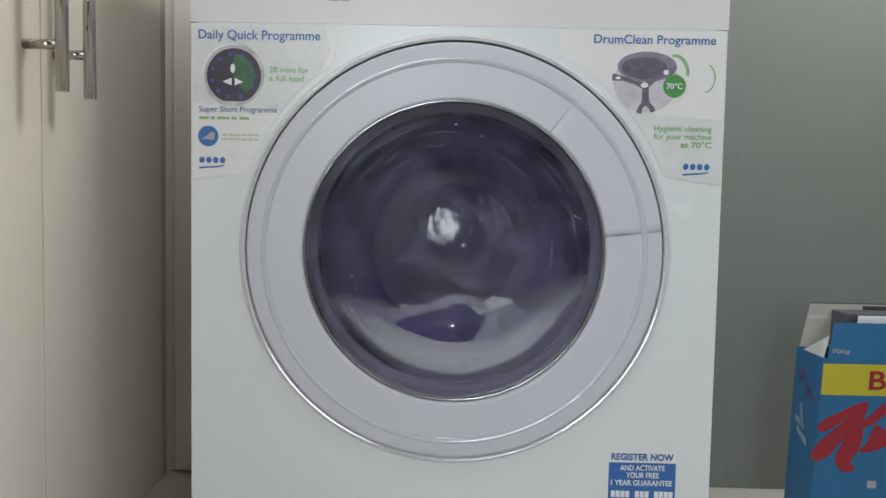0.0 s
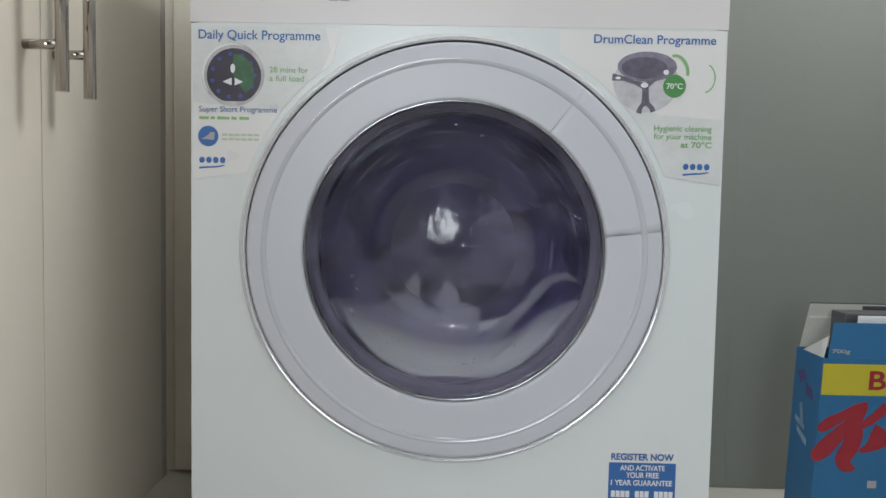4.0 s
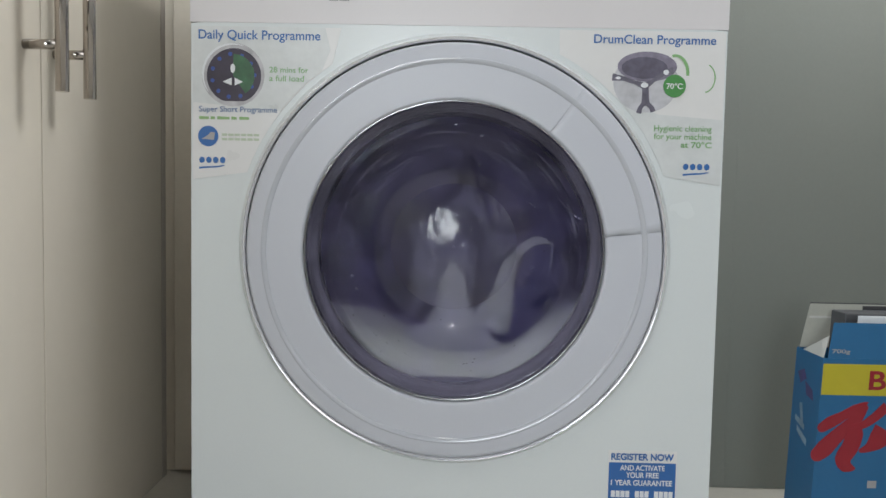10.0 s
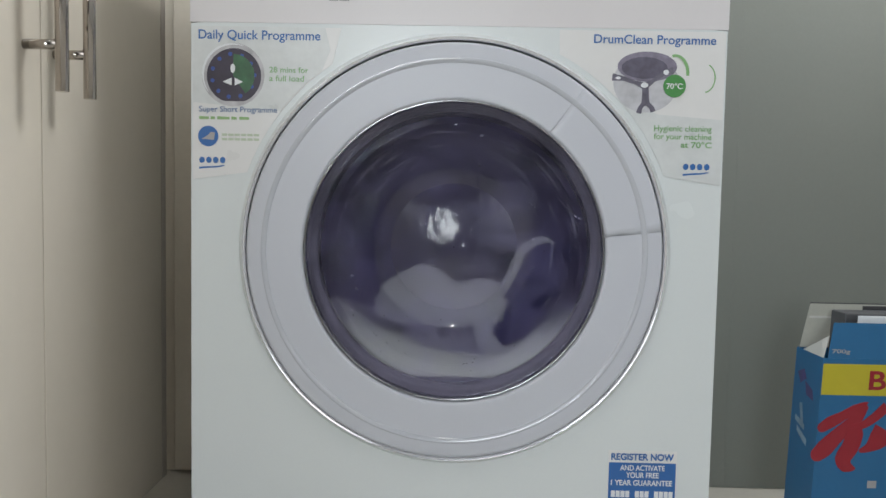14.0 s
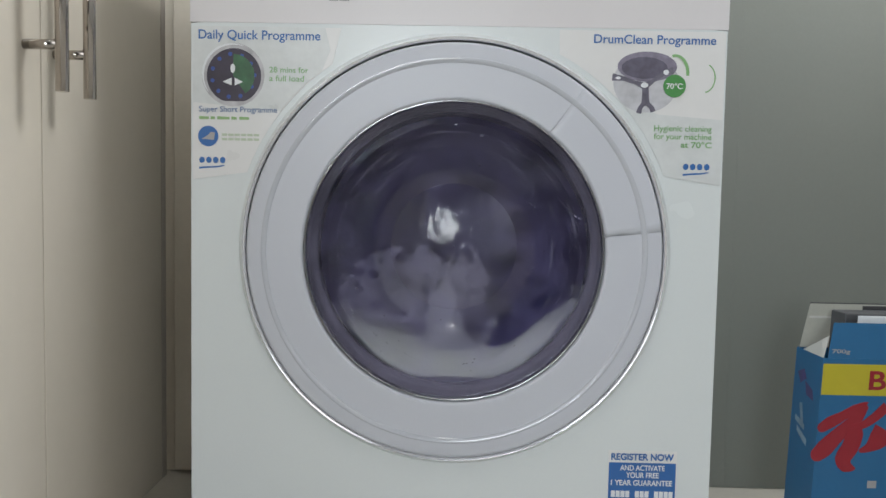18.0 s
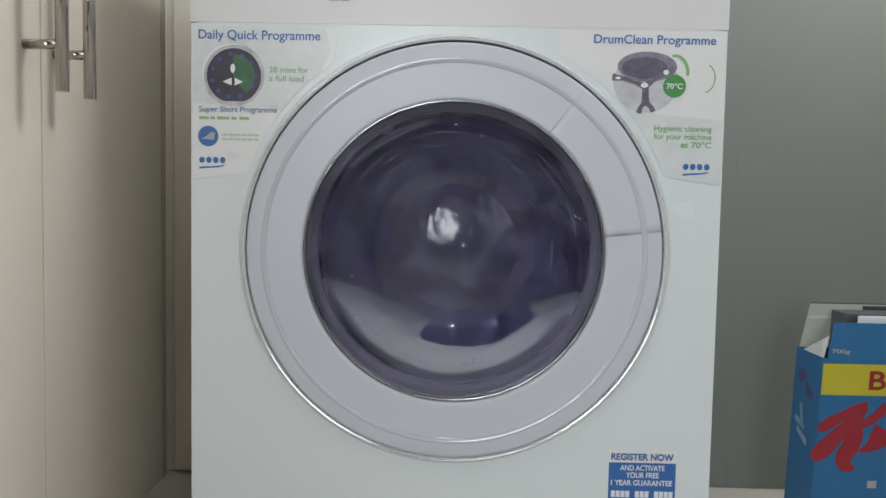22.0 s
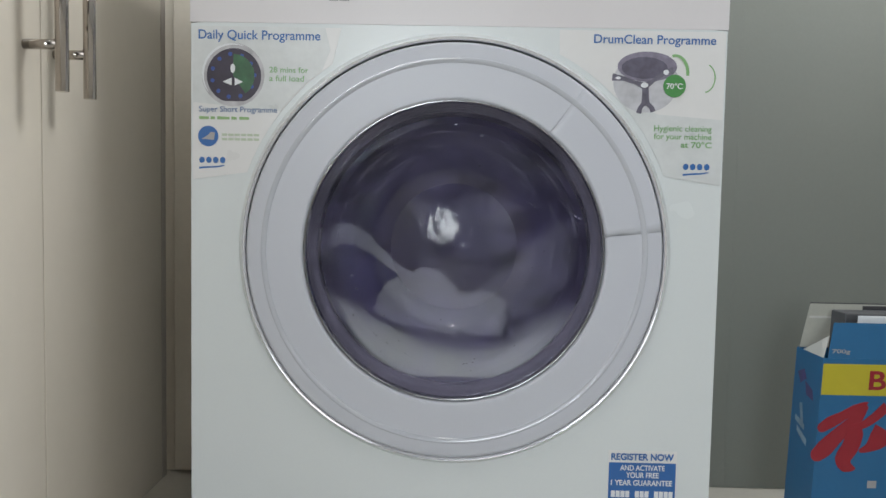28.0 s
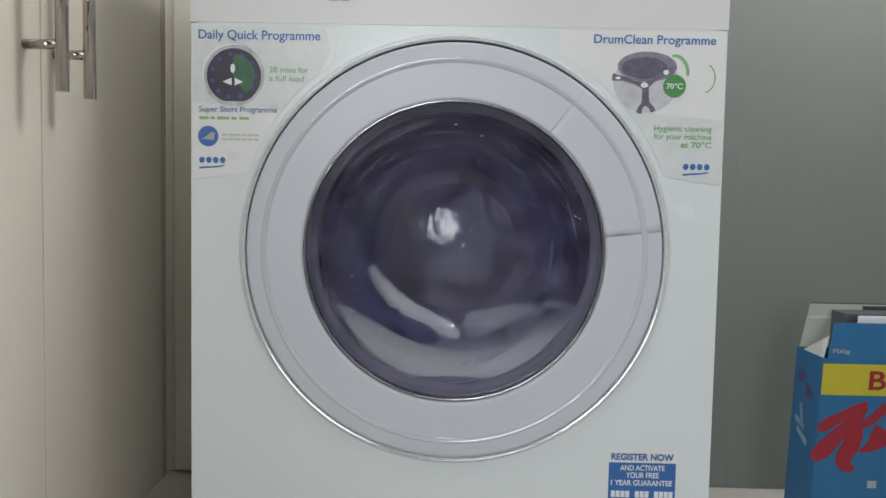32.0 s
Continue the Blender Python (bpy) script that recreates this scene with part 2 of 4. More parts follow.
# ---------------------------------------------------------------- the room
# unseen fixtures, added round the two ceiling lamps that glint in the glass
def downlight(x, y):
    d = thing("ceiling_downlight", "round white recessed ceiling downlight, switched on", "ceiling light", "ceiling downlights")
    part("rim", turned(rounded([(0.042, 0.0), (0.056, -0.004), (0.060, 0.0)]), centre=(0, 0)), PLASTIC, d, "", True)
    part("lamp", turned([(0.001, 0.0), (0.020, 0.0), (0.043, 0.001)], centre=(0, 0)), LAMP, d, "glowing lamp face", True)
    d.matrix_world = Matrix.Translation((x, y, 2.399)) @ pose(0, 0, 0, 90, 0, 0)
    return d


# unseen strip fixture, added to go with the fill lamp over the machine
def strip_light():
    d = thing("strip_light", "added slim white strip light on the wall, out of view", "strip light")
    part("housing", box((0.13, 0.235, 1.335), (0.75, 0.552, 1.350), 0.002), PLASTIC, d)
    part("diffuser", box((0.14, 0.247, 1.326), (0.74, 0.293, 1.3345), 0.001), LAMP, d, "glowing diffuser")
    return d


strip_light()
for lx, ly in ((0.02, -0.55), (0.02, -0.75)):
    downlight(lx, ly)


def structure(name, bm, mat, label=""):
    return tagged(finish(name, bm, mat, smooth=False), label, kind="structure")


structure("floor", box((-1.0, -3.1, -0.05), (0.95, 0.58, 0.0)), FLOOR, "beige vinyl floor")
structure("ceiling", box((-1.1, -3.1, 2.4), (1.05, 0.7, 2.45)), PAINT)
structure("wall_north", box((-1.1, 0.580, 0.0), (1.05, 0.70, 2.4)), BEIGE)
bm = bmesh.new()
for y0, y1, z0, z1 in ((-3.1, -1.56, 0.0, 2.4), (-0.94, 0.58, 0.0, 2.4), (-1.56, -0.94, 0.0, 0.55), (-1.56, -0.94, 1.65, 2.4)):
    add_box(bm, (-1.1, y0, z0), (-1.0, y1, z1))
structure("wall_west", bm, PAINT)
bm = bmesh.new()
for y0, y1 in ((-3.1, -2.17), (-1.13, -0.10), (0.42, 0.575)):
    add_box(bm, (0.95, y0, 0.0), (1.05, y1, 2.4))
for y0, y1 in ((-2.17, -1.13), (-0.10, 0.42)):
    add_box(bm, (0.95, y0, 2.22), (1.05, y1, 2.4))
    add_box(bm, (0.95, y0, 0.0), (1.05, y1, 0.88))
structure("wall_east", bm, PAINT)
bm = bmesh.new()
add_box(bm, (-1.0, -3.1, 0.0), (-0.65, -3.0, 2.4))
add_box(bm, (0.11, -3.1, 0.0), (0.95, -3.0, 2.4))
add_box(bm, (-0.65, -3.1, 1.44), (0.11, -3.0, 2.4))
add_box(bm, (-0.65, -3.1, 0.0), (0.11, -3.0, 0.52))
structure("wall_south", bm, UNLIT_PAINT, "unseen wall coloured dark for an unlit room")

# boards that line the wall behind the washing machine
structure("trim", box((-0.515, 0.552, 0.011), (0.20, 0.570, 2.0), 0.0015), BEIGE, "beige board lifted off the floor")
structure("wall_panel_1", box((0.205, 0.5548, 0.001), (0.5120, 0.572, 2.4)), WALLP, "grey-green painted wall panel")
structure("wall_panel_2", box((0.5090, 0.5545, 0.001), (0.949, 0.575, 2.4)), WALLP, "grey-green painted wall panel with a joint at its edge")


# ---------------------------------------------------------------- washing machine
machine = thing("washing_machine", "white front-loading washing machine with a round door, running", "washing machine")
CX, CZ = 0.0, 0.467


def front_panel():
    bm = bmesh.new()
    x0, x1, z0, z1 = -0.2992, 0.2992, 0.085, 0.7197
    n = 144
    loops = []

    def ring(inset, y, circle=None):
        pts = []
        for i in range(n):
            a = 2 * pi * i / n + 0.0001
            dx, dz = cos(a), sin(a)
            if circle:
                pts.append(bm.verts.new((CX + circle * dx, y, CZ + circle * dz)))
                continue
            s = min(((x1 - inset - CX) / dx) if dx > 0 else ((x0 + inset - CX) / dx),
                    ((z1 - inset - CZ) / dz) if dz > 0 else ((z0 + inset - CZ) / dz))
            pts.append(bm.verts.new((CX + s * dx, y, CZ + s * dz)))
        loops.append(pts)

    ring(0, 0.02, 0.2365)
    ring(0, 0.0, 0.2365)
    ring(0.0012, 0.0)
    ring(0.0003, 0.0003)
    ring(0, 0.0012)
    ring(0, 0.02)
    for p, q in zip(loops, loops[1:]):
        for i in range(n):
            j = (i + 1) % n
            bm.faces.new((p[i], p[j], q[j], q[i]))
    return bm


part("front_panel", front_panel(), ENAMEL, machine, "white enamelled front panel")
bm = bmesh.new()
add_box(bm, (-0.298, 0.021, 0.02), (-0.280, 0.54, 0.825))
add_box(bm, (0.280, 0.021, 0.02), (0.298, 0.54, 0.825))
add_box(bm, (-0.279, 0.52, 0.02), (0.279, 0.54, 0.825))
add_box(bm, (-0.279, 0.021, 0.02), (0.279, 0.519, 0.04))
part("casing", bm, ENAMEL, machine)
part("lid", box((-0.30, 0.02, 0.826), (0.30, 0.55, 0.85), 0.006), PLASTIC, machine)
part("control_panel", box((-0.2998, -0.0004, 0.7189), (0.2998, 0.019, 0.825), 0.0003), FASCIA, machine, "white control panel above the door")
part("plinth", box((-0.297, 0.004, 0.012), (0.297, 0.019, 0.083), 0.003), PLASTIC, machine)
for x in (-0.26, 0.26):
    for y in (0.05, 0.49):
        part("foot", add_tube(bmesh.new(), (x, y, 0), (x, y, 0.02), 0.02), DARK, machine)
# the raised lip pressed round the door
part("door_surround", turned(rounded([(0.2365, 0.012), (0.2362, -0.0015), (0.2374, -0.0036), (0.2388, -0.0052), (0.2410, -0.0034), (0.2440, -0.0002)])), ENAMEL, machine, smooth=True)


def fillet(r0, y0, radius, a0, a1, n=8):
    """A rounded inner edge, closed behind."""
    arc = [(r0 - radius * sin(radians(a0 + (a1 - a0) * i / n)), y0 - radius * cos(radians(a0 + (a1 - a0) * i / n))) for i in range(n + 1)]
    return arc + [(arc[-1][0] + 0.0006, arc[-1][1] + 0.001), (arc[0][0] + 0.0002, arc[0][1] + 0.0016)]


# metallic bead added along the lip to carry its bright highlight
part("door_bead", turned(fillet(0.2420, -0.0004, 0.008, 22, 56), closed=True), HIGHLIGHT_BEAD, machine, "added metal bead that brings out the lip's highlight", True)
part("door_recess", turned([(0.2372, 0.019), (0.2, 0.021), (0.172, 0.021)]), DARK, machine)

# the door
door = part("door", turned(rounded([(0.2341, 0.018), (0.2343, -0.004), (0.2325, -0.0085), (0.2290, -0.0096), (0.2185, -0.0104), (0.2150, -0.0104),
                            (0.2134, -0.0096), (0.2120, -0.0086), (0.2095, -0.0083), (0.1950, -0.0080), (0.1760, -0.0076), (0.1720, -0.0066), (0.1704, -0.002), (0.1700, 0.016)]),
                           a0=52.8, a1=367.0), PLASTIC, machine, "round white door ring around the glass", True)
grip = [(0.2341, 0.018), (0.2343, -0.004), (0.2325, -0.0087), (0.2290, -0.0097), (0.2185, -0.0105), (0.2150, -0.0105),
        (0.2134, -0.0097), (0.2120, -0.0087), (0.2095, -0.0084), (0.1950, -0.0081), (0.1760, -0.0077), (0.1720, -0.0066), (0.1704, -0.002), (0.1700, 0.016)]
bm = turned(rounded(grip, 4), a0=7.04, a1=52.76, closed=True)
for v in bm.verts:
    # the gaps at both ends widen towards the glass
    dx, dz = v.co.x - CX, v.co.z - CZ
    r, a = hypot(dx, dz), math.degrees(atan2(dz, dx))
    ease = max(0.0, min(1.0, (0.2005 - r) / 0.004)) * max(0.0, min(1.0, (r - 0.171) / 0.012))
    a = 29.9 + (a - 29.9) * (1 - 0.030 * ease * (abs(a - 29.9) > 22.5))
    v.co.x, v.co.z = CX + r * cos(radians(a)), CZ + r * sin(radians(a))
part("door_back", turned([(0.2310, -0.0055), (0.2140, -0.0080), (0.2000, -0.0068), (0.1735, -0.0056)], a0=2, a1=58), PLASTIC, door)
part("door_handle", bm, PLASTIC, door, "moulded grip let into the door ring", True)
for ob in (door, *door.children):
    # the door hangs a little low in its opening
    ob.data.transform(Matrix.Translation((0, 0, -0.0011)))
part("ridge_line", turned(fillet(0.2160, -0.0048, 0.006, -8, 55), closed=True, centre=(0, 0.4659)), GLOSS, door, "glossy step on the door ring", True)
part("chrome_ring", turned(rounded([(0.1699, 0.006), (0.1698, -0.0035), (0.1690, -0.0045), (0.1681, -0.0035), (0.1676, 0.006)])), CHROME, door, "thin chrome ring", True)
BOWL = [(0.1678, 0.0042), (0.1657, 0.0047), (0.1643, 0.0066), (0.1600, 0.0125), (0.1540, 0.0199), (0.1486, 0.0265), (0.1474, 0.0279), (0.1462, 0.0297), (0.1396, 0.0390), (0.1383, 0.0406), (0.1370, 0.0426), (0.1220, 0.0600), (0.1060, 0.0758), (0.0960, 0.0845),
        (0.0790, 0.0961), (0.0780, 0.0962), (0.0770, 0.0960), (0.0500, 0.0901), (0.0250, 0.0869), (0.0008, 0.0857)]
wall, base = BOWL[4:15], [BOWL[14]] + BOWL[17:]
bowl = part("glass_bowl", turned(rounded(wall, 6)), WALL_GLASS, door, "deep clear glass bowl, wet inside", True)
rim = part("glass_rim", turned(rounded(BOWL[:5], 6)), RIM_GLASS, bowl, "outer rim of the glass, under a mauve haze that lifts its darks", True)
bulge = part("glass_base", turned(rounded(base, 6)), GLASS, bowl, "bulging base of the glass bowl", True)
for ob in (bowl, rim, bulge):
    ob.data.flip_normals()
    ob.visible_shadow = False
# drops clinging to the inside of the bowl
bm = bmesh.new()
rng = random.Random(4)
curve = rounded(BOWL, 6)
for k in range(95):
    r, y = curve[rng.randrange(24, len(curve) - 4)]
    a = rng.uniform(0, 2 * pi) if k % 3 else rng.uniform(3.6, 5.9)
    s = rng.uniform(0.0005, 0.0016)
    g = bmesh.ops.create_icosphere(bm, subdivisions=2, radius=s)
    for v in g["verts"]:
        v.co = Vector((r * cos(a) + v.co.x, y + 0.0006 + v.co.y * 0.4, CZ + r * sin(a) + v.co.z * 1.3))
tagged(part("water_drops", bm, DROP, door, "", True), "small drops on the glass", kind="stuff").visible_shadow = False

# pale arcs modelled in place of the reflections on the bowl's moulded steps
bm = bmesh.new()
rng = random.Random(17)
for k in range(26):
    side = rng.choice((108, 108, 128, 62, 20, 345))
    a0, span, r = side + rng.uniform(-22, 22), rng.uniform(6, 26), rng.uniform(0.112, 0.151)
    rows = []
    for i in range(13):
        a = radians(a0 + span * i / 12)
        wide = 0.0011 * sin(pi * i / 12) * rng.uniform(0.7, 1.2)
        rows.append([bm.verts.new((q * cos(a), float(np.interp(q, [p[0] for p in BOWL[::-1]], [p[1] for p in BOWL[::-1]])) + lift, CZ + q * sin(a)))
                     for q, lift in ((r - wide, 0.0006), (r, 0.0014), (r + wide, 0.0006))])
    for p, q in zip(rows, rows[1:]):
        for j in range(2):
            bm.faces.new((p[j], p[j + 1], q[j + 1], q[j]))
tagged(part("water_streaks", bm, DROP, door, "", True), "thin pale arcs that imitate reflections in the glass", kind="stuff").visible_shadow = False

# rubber seal with a fold at the bottom
part("rubber_seal", turned(rounded([(0.1740, 0.0190), (0.1730, 0.0280), (0.1695, 0.0390), (0.1640, 0.0450), (0.1628, 0.0510), (0.1655, 0.0590), (0.1780, 0.0650), (0.2300, 0.0670)])),
     RUBBER, machine, "grey rubber door seal", True)
chord = [(CX + 0.1695 * cos(radians(a)), CZ + 0.1695 * sin(radians(a))) for a in range(248, 293, 2)]
part("seal_fold", add_plate(bmesh.new(), chord, 0.0500, 0.006), RUBBER, machine, "straight fold of the rubber seal")

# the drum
drum = part("drum", turned([(0.171, 0.074), (0.175, 0.070), (0.232, 0.078), (0.240, 0.086), (0.240, 0.395), (0.232, 0.405)], centre=(0, 0)), DARKENED_STEEL, machine, "perforated steel drum", True)
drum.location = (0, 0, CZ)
part("back_plate", turned(rounded([(0.2315, 0.404), (0.200, 0.398), (0.150, 0.404), (0.120, 0.3985), (0.080, 0.3975), (0.0490, 0.3945)], 4), centre=(0, 0)), DARKENED_STEEL, drum, "", True)
part("hub_plate", turned(rounded([(0.0500, 0.3950), (0.0480, 0.3885), (0.0380, 0.3845), (0.0200, 0.3818), (0.0008, 0.3810)], 4), centre=(0, 0)), DARKENED_HUB, drum, "hub of the drum, coloured dark to sink into the shade", True)
bm = bmesh.new()
for ring_r, count in ((0.112, 18), (0.135, 24), (0.175, 32), (0.215, 40)):
    for i in range(count):
        a = 2 * pi * i / count + ring_r * 7
        add_tube(bm, (ring_r * cos(a), 0.392, ring_r * sin(a)), (ring_r * cos(a), 0.396, ring_r * sin(a)), 0.0035, 8)
for iy in range(9):
    for i in range(40):
        a = 2 * pi * (i + 0.5 * (iy % 2)) / 40
        y = 0.11 + iy * 0.032
        add_tube(bm, (0.2385 * cos(a), y, 0.2385 * sin(a)), (0.2405 * cos(a), y, 0.2405 * sin(a)), 0.0035, 8)
for ring_r, count in ((0.024, 5), (0.040, 8)):
    for i in range(count):
        a = 2 * pi * i / count + ring_r * 30
        y = 0.3805 + ring_r ** 2 * 2.2
        add_tube(bm, (ring_r * cos(a), y - 0.0005, ring_r * sin(a)), (ring_r * cos(a), y + 0.003, ring_r * sin(a)), 0.0022, 8)
tagged(part("perforations", bm, HOLE, drum), "dark drum holes", kind="stuff")
for k in range(3):
    bm = bmesh.new()
    a = radians(90 + 120 * k)
    rows = []
    for s, hgt, wid in ((0.10, 0.012, 0.020), (0.13, 0.045, 0.028), (0.25, 0.052, 0.034), (0.36, 0.048, 0.034), (0.392, 0.035, 0.030)):
        row = []
        for j in range(9):
            q = -1 + j / 4
            rr = 0.2395 - hgt * (1 - abs(q) ** 2.2)
            t = a + q * wid / 0.24
            row.append(bm.verts.new((rr * cos(t), s, rr * sin(t))))
        rows.append(row)
    for p, q in zip(rows, rows[1:]):
        for j in range(8):
            bm.faces.new((p[j], p[j + 1], q[j + 1], q[j]))
    part("lifter", bm, DARKENED_STEEL, drum, "", True)


# ---------------------------------------------------------------- stickers on the front
YS = -0.0006


def sticker_left():
    arc = [(CX + 0.2500 * cos(radians(a)), CZ + 0.2500 * sin(radians(a))) for a in range(160, 121, -3)]
    pts = [(-0.2965, 0.5435), *arc, (-0.130, 0.7145), (-0.2965, 0.7145)]
    s = part("sticker", add_plate(bmesh.new(), pts, YS), FILM, machine, "white programme sticker with a pictured dial")
    y = YS
    arc2 = [(CX + 0.2510 * cos(radians(a)), CZ + 0.2510 * sin(radians(a))) for a in range(142, 125, -3)]
    part("picture_ground", add_plate(bmesh.new(), [(-0.2962, 0.630), *arc2, (-0.1420, 0.690), (-0.148, 0.7143), (-0.2962, 0.7143)], y - 0.0003, 0.0003), FILM_SHADE, s)
    lettering("Daily Quick Programme", -0.2899, 0.6970, 0.1365, 0.0135, y - 0.0004, INK_BLUE, s, 0.010)
    part("dial_rim", add_plate(bmesh.new(), disc(-0.2510, 0.6610, 0.0352), y - 0.0006, 0.0003), RIM_SILVER, s, "pictured silver dial rim")
    glare = [(-0.2510 + 0.0340 * cos(radians(a)), 0.6610 + 0.0340 * sin(radians(a))) for a in range(70, 226, 12)]
    part("rim_light", add_plate(bmesh.new(), stroke(glare, [0.0005 + 0.0022 * sin(pi * i / 12) for i in range(13)]), y - 0.0008, 0.0002), INK_WHITE, s, "pictured bright edge of the dial rim")
    cut = [(x, max(z, 0.6315)) for x, z in disc(-0.2500, 0.6597, 0.0306)]
    part("dial_face", add_plate(bmesh.new(), cut, y - 0.0009, 0.0003), DIAL_DARK, s, "pictured dark dial")
    for i in range(11):
        a = radians(-70 - 32 * i)
        part("dial_mark", add_plate(bmesh.new(), disc(-0.2508 + 0.0240 * cos(a), 0.6600 + 0.0240 * sin(a), 0.0024, 10), y - 0.0012, 0.0003), DIAL_BLUE, s)
    wedge = [(-0.2508, 0.6600)] + [(-0.2508 + 0.024 * cos(radians(a)), 0.6600 + 0.024 * sin(radians(a))) for a in range(-55, 91, 8)]
    part("dial_sector", add_plate(bmesh.new(), wedge, y - 0.0013, 0.0003), DIAL_GREEN, s, "green sector on the dial")
    bm = bmesh.new()
    add_plate(bm, [(-0.2625, 0.6530), (-0.2525, 0.6575), (-0.2525, 0.6490)], y - 0.0016, 0.0003)
    add_plate(bm, [(-0.2395, 0.6530), (-0.2490, 0.6575), (-0.2490, 0.6490)], y - 0.0016, 0.0003)
    add_plate(bm, disc(-0.2512, 0.6680, 0.0026, 14, 0.0050), y - 0.0016, 0.0003)
    part("dial_pointer", bm, INK_WHITE, s)
    lettering("28 mins for", -0.2103, 0.6640, 0.0440, 0.0065, y - 0.0006, INK_GREEN, s, 0.006)
    lettering("a full load", -0.2103, 0.6545, 0.0390, 0.0065, y - 0.0006, INK_GREEN, s, 0.006)
    lettering("Super Short Programme", -0.2893, 0.6175, 0.0880, 0.0083, y - 0.0004, INK_SOFT, s, 0.006)
    for x, w in ((-0.2893, 0.011), (-0.2765, 0.005), (-0.2690, 0.014), (-0.2530, 0.006), (-0.2440, 0.011)):
        part("print_bar", add_plate(bmesh.new(), [(x, 0.6110), (x + w, 0.6112), (x + w, 0.6140), (x, 0.6145)], y - 0.0004, 0.0003), SOFT_GREEN, s, "green print too small to read")
    part("badge", add_plate(bmesh.new(), disc(-0.2791, 0.5922, 0.0115), y - 0.0004, 0.0003), INK_BLUE, s, "blue round badge")
    part("badge_mark", add_plate(bmesh.new(), [(-0.2865, 0.5890), (-0.2725, 0.5880), (-0.2715, 0.5965), (-0.2765, 0.5968), (-0.2790, 0.5935)], y - 0.0007, 0.0003), INK_GREY, s)
    for z in (0.5940, 0.5890):
        for i in range(6):
            x = -0.2637 + i * 0.0072
            part("print_bar", add_plate(bmesh.new(), [(x, z - 0.0012), (x + 0.0060, z - 0.0012), (x + 0.0060, z + 0.0014), (x, z + 0.0014)], y - 0.0004, 0.0003),
                 PALE_GREEN, s, "pale print too small to read")
    maker_mark(s, -0.2893, 0.5620)


def maker_mark(s, x, z):
    """The maker's mark as plain blue shapes over a stroke."""
    bm = bmesh.new()
    y = YS - 0.0004
    for dx in (0.0, 0.0078, 0.0156, 0.0234):
        add_plate(bm, disc(x + dx + 0.0031, z + 0.0035, 0.0033, 8, 0.0037), y, 0.0003)
    add_plate(bm, stroke([(x, z - 0.0055), (x + 0.010, z - 0.0045), (x + 0.020, z - 0.0040), (x + 0.0285, z - 0.0025)], (0.0022, 0.0020, 0.0018, 0.0012)), y, 0.0003)
    part("maker_mark", bm, INK_BLUE, s, "blue maker's mark")


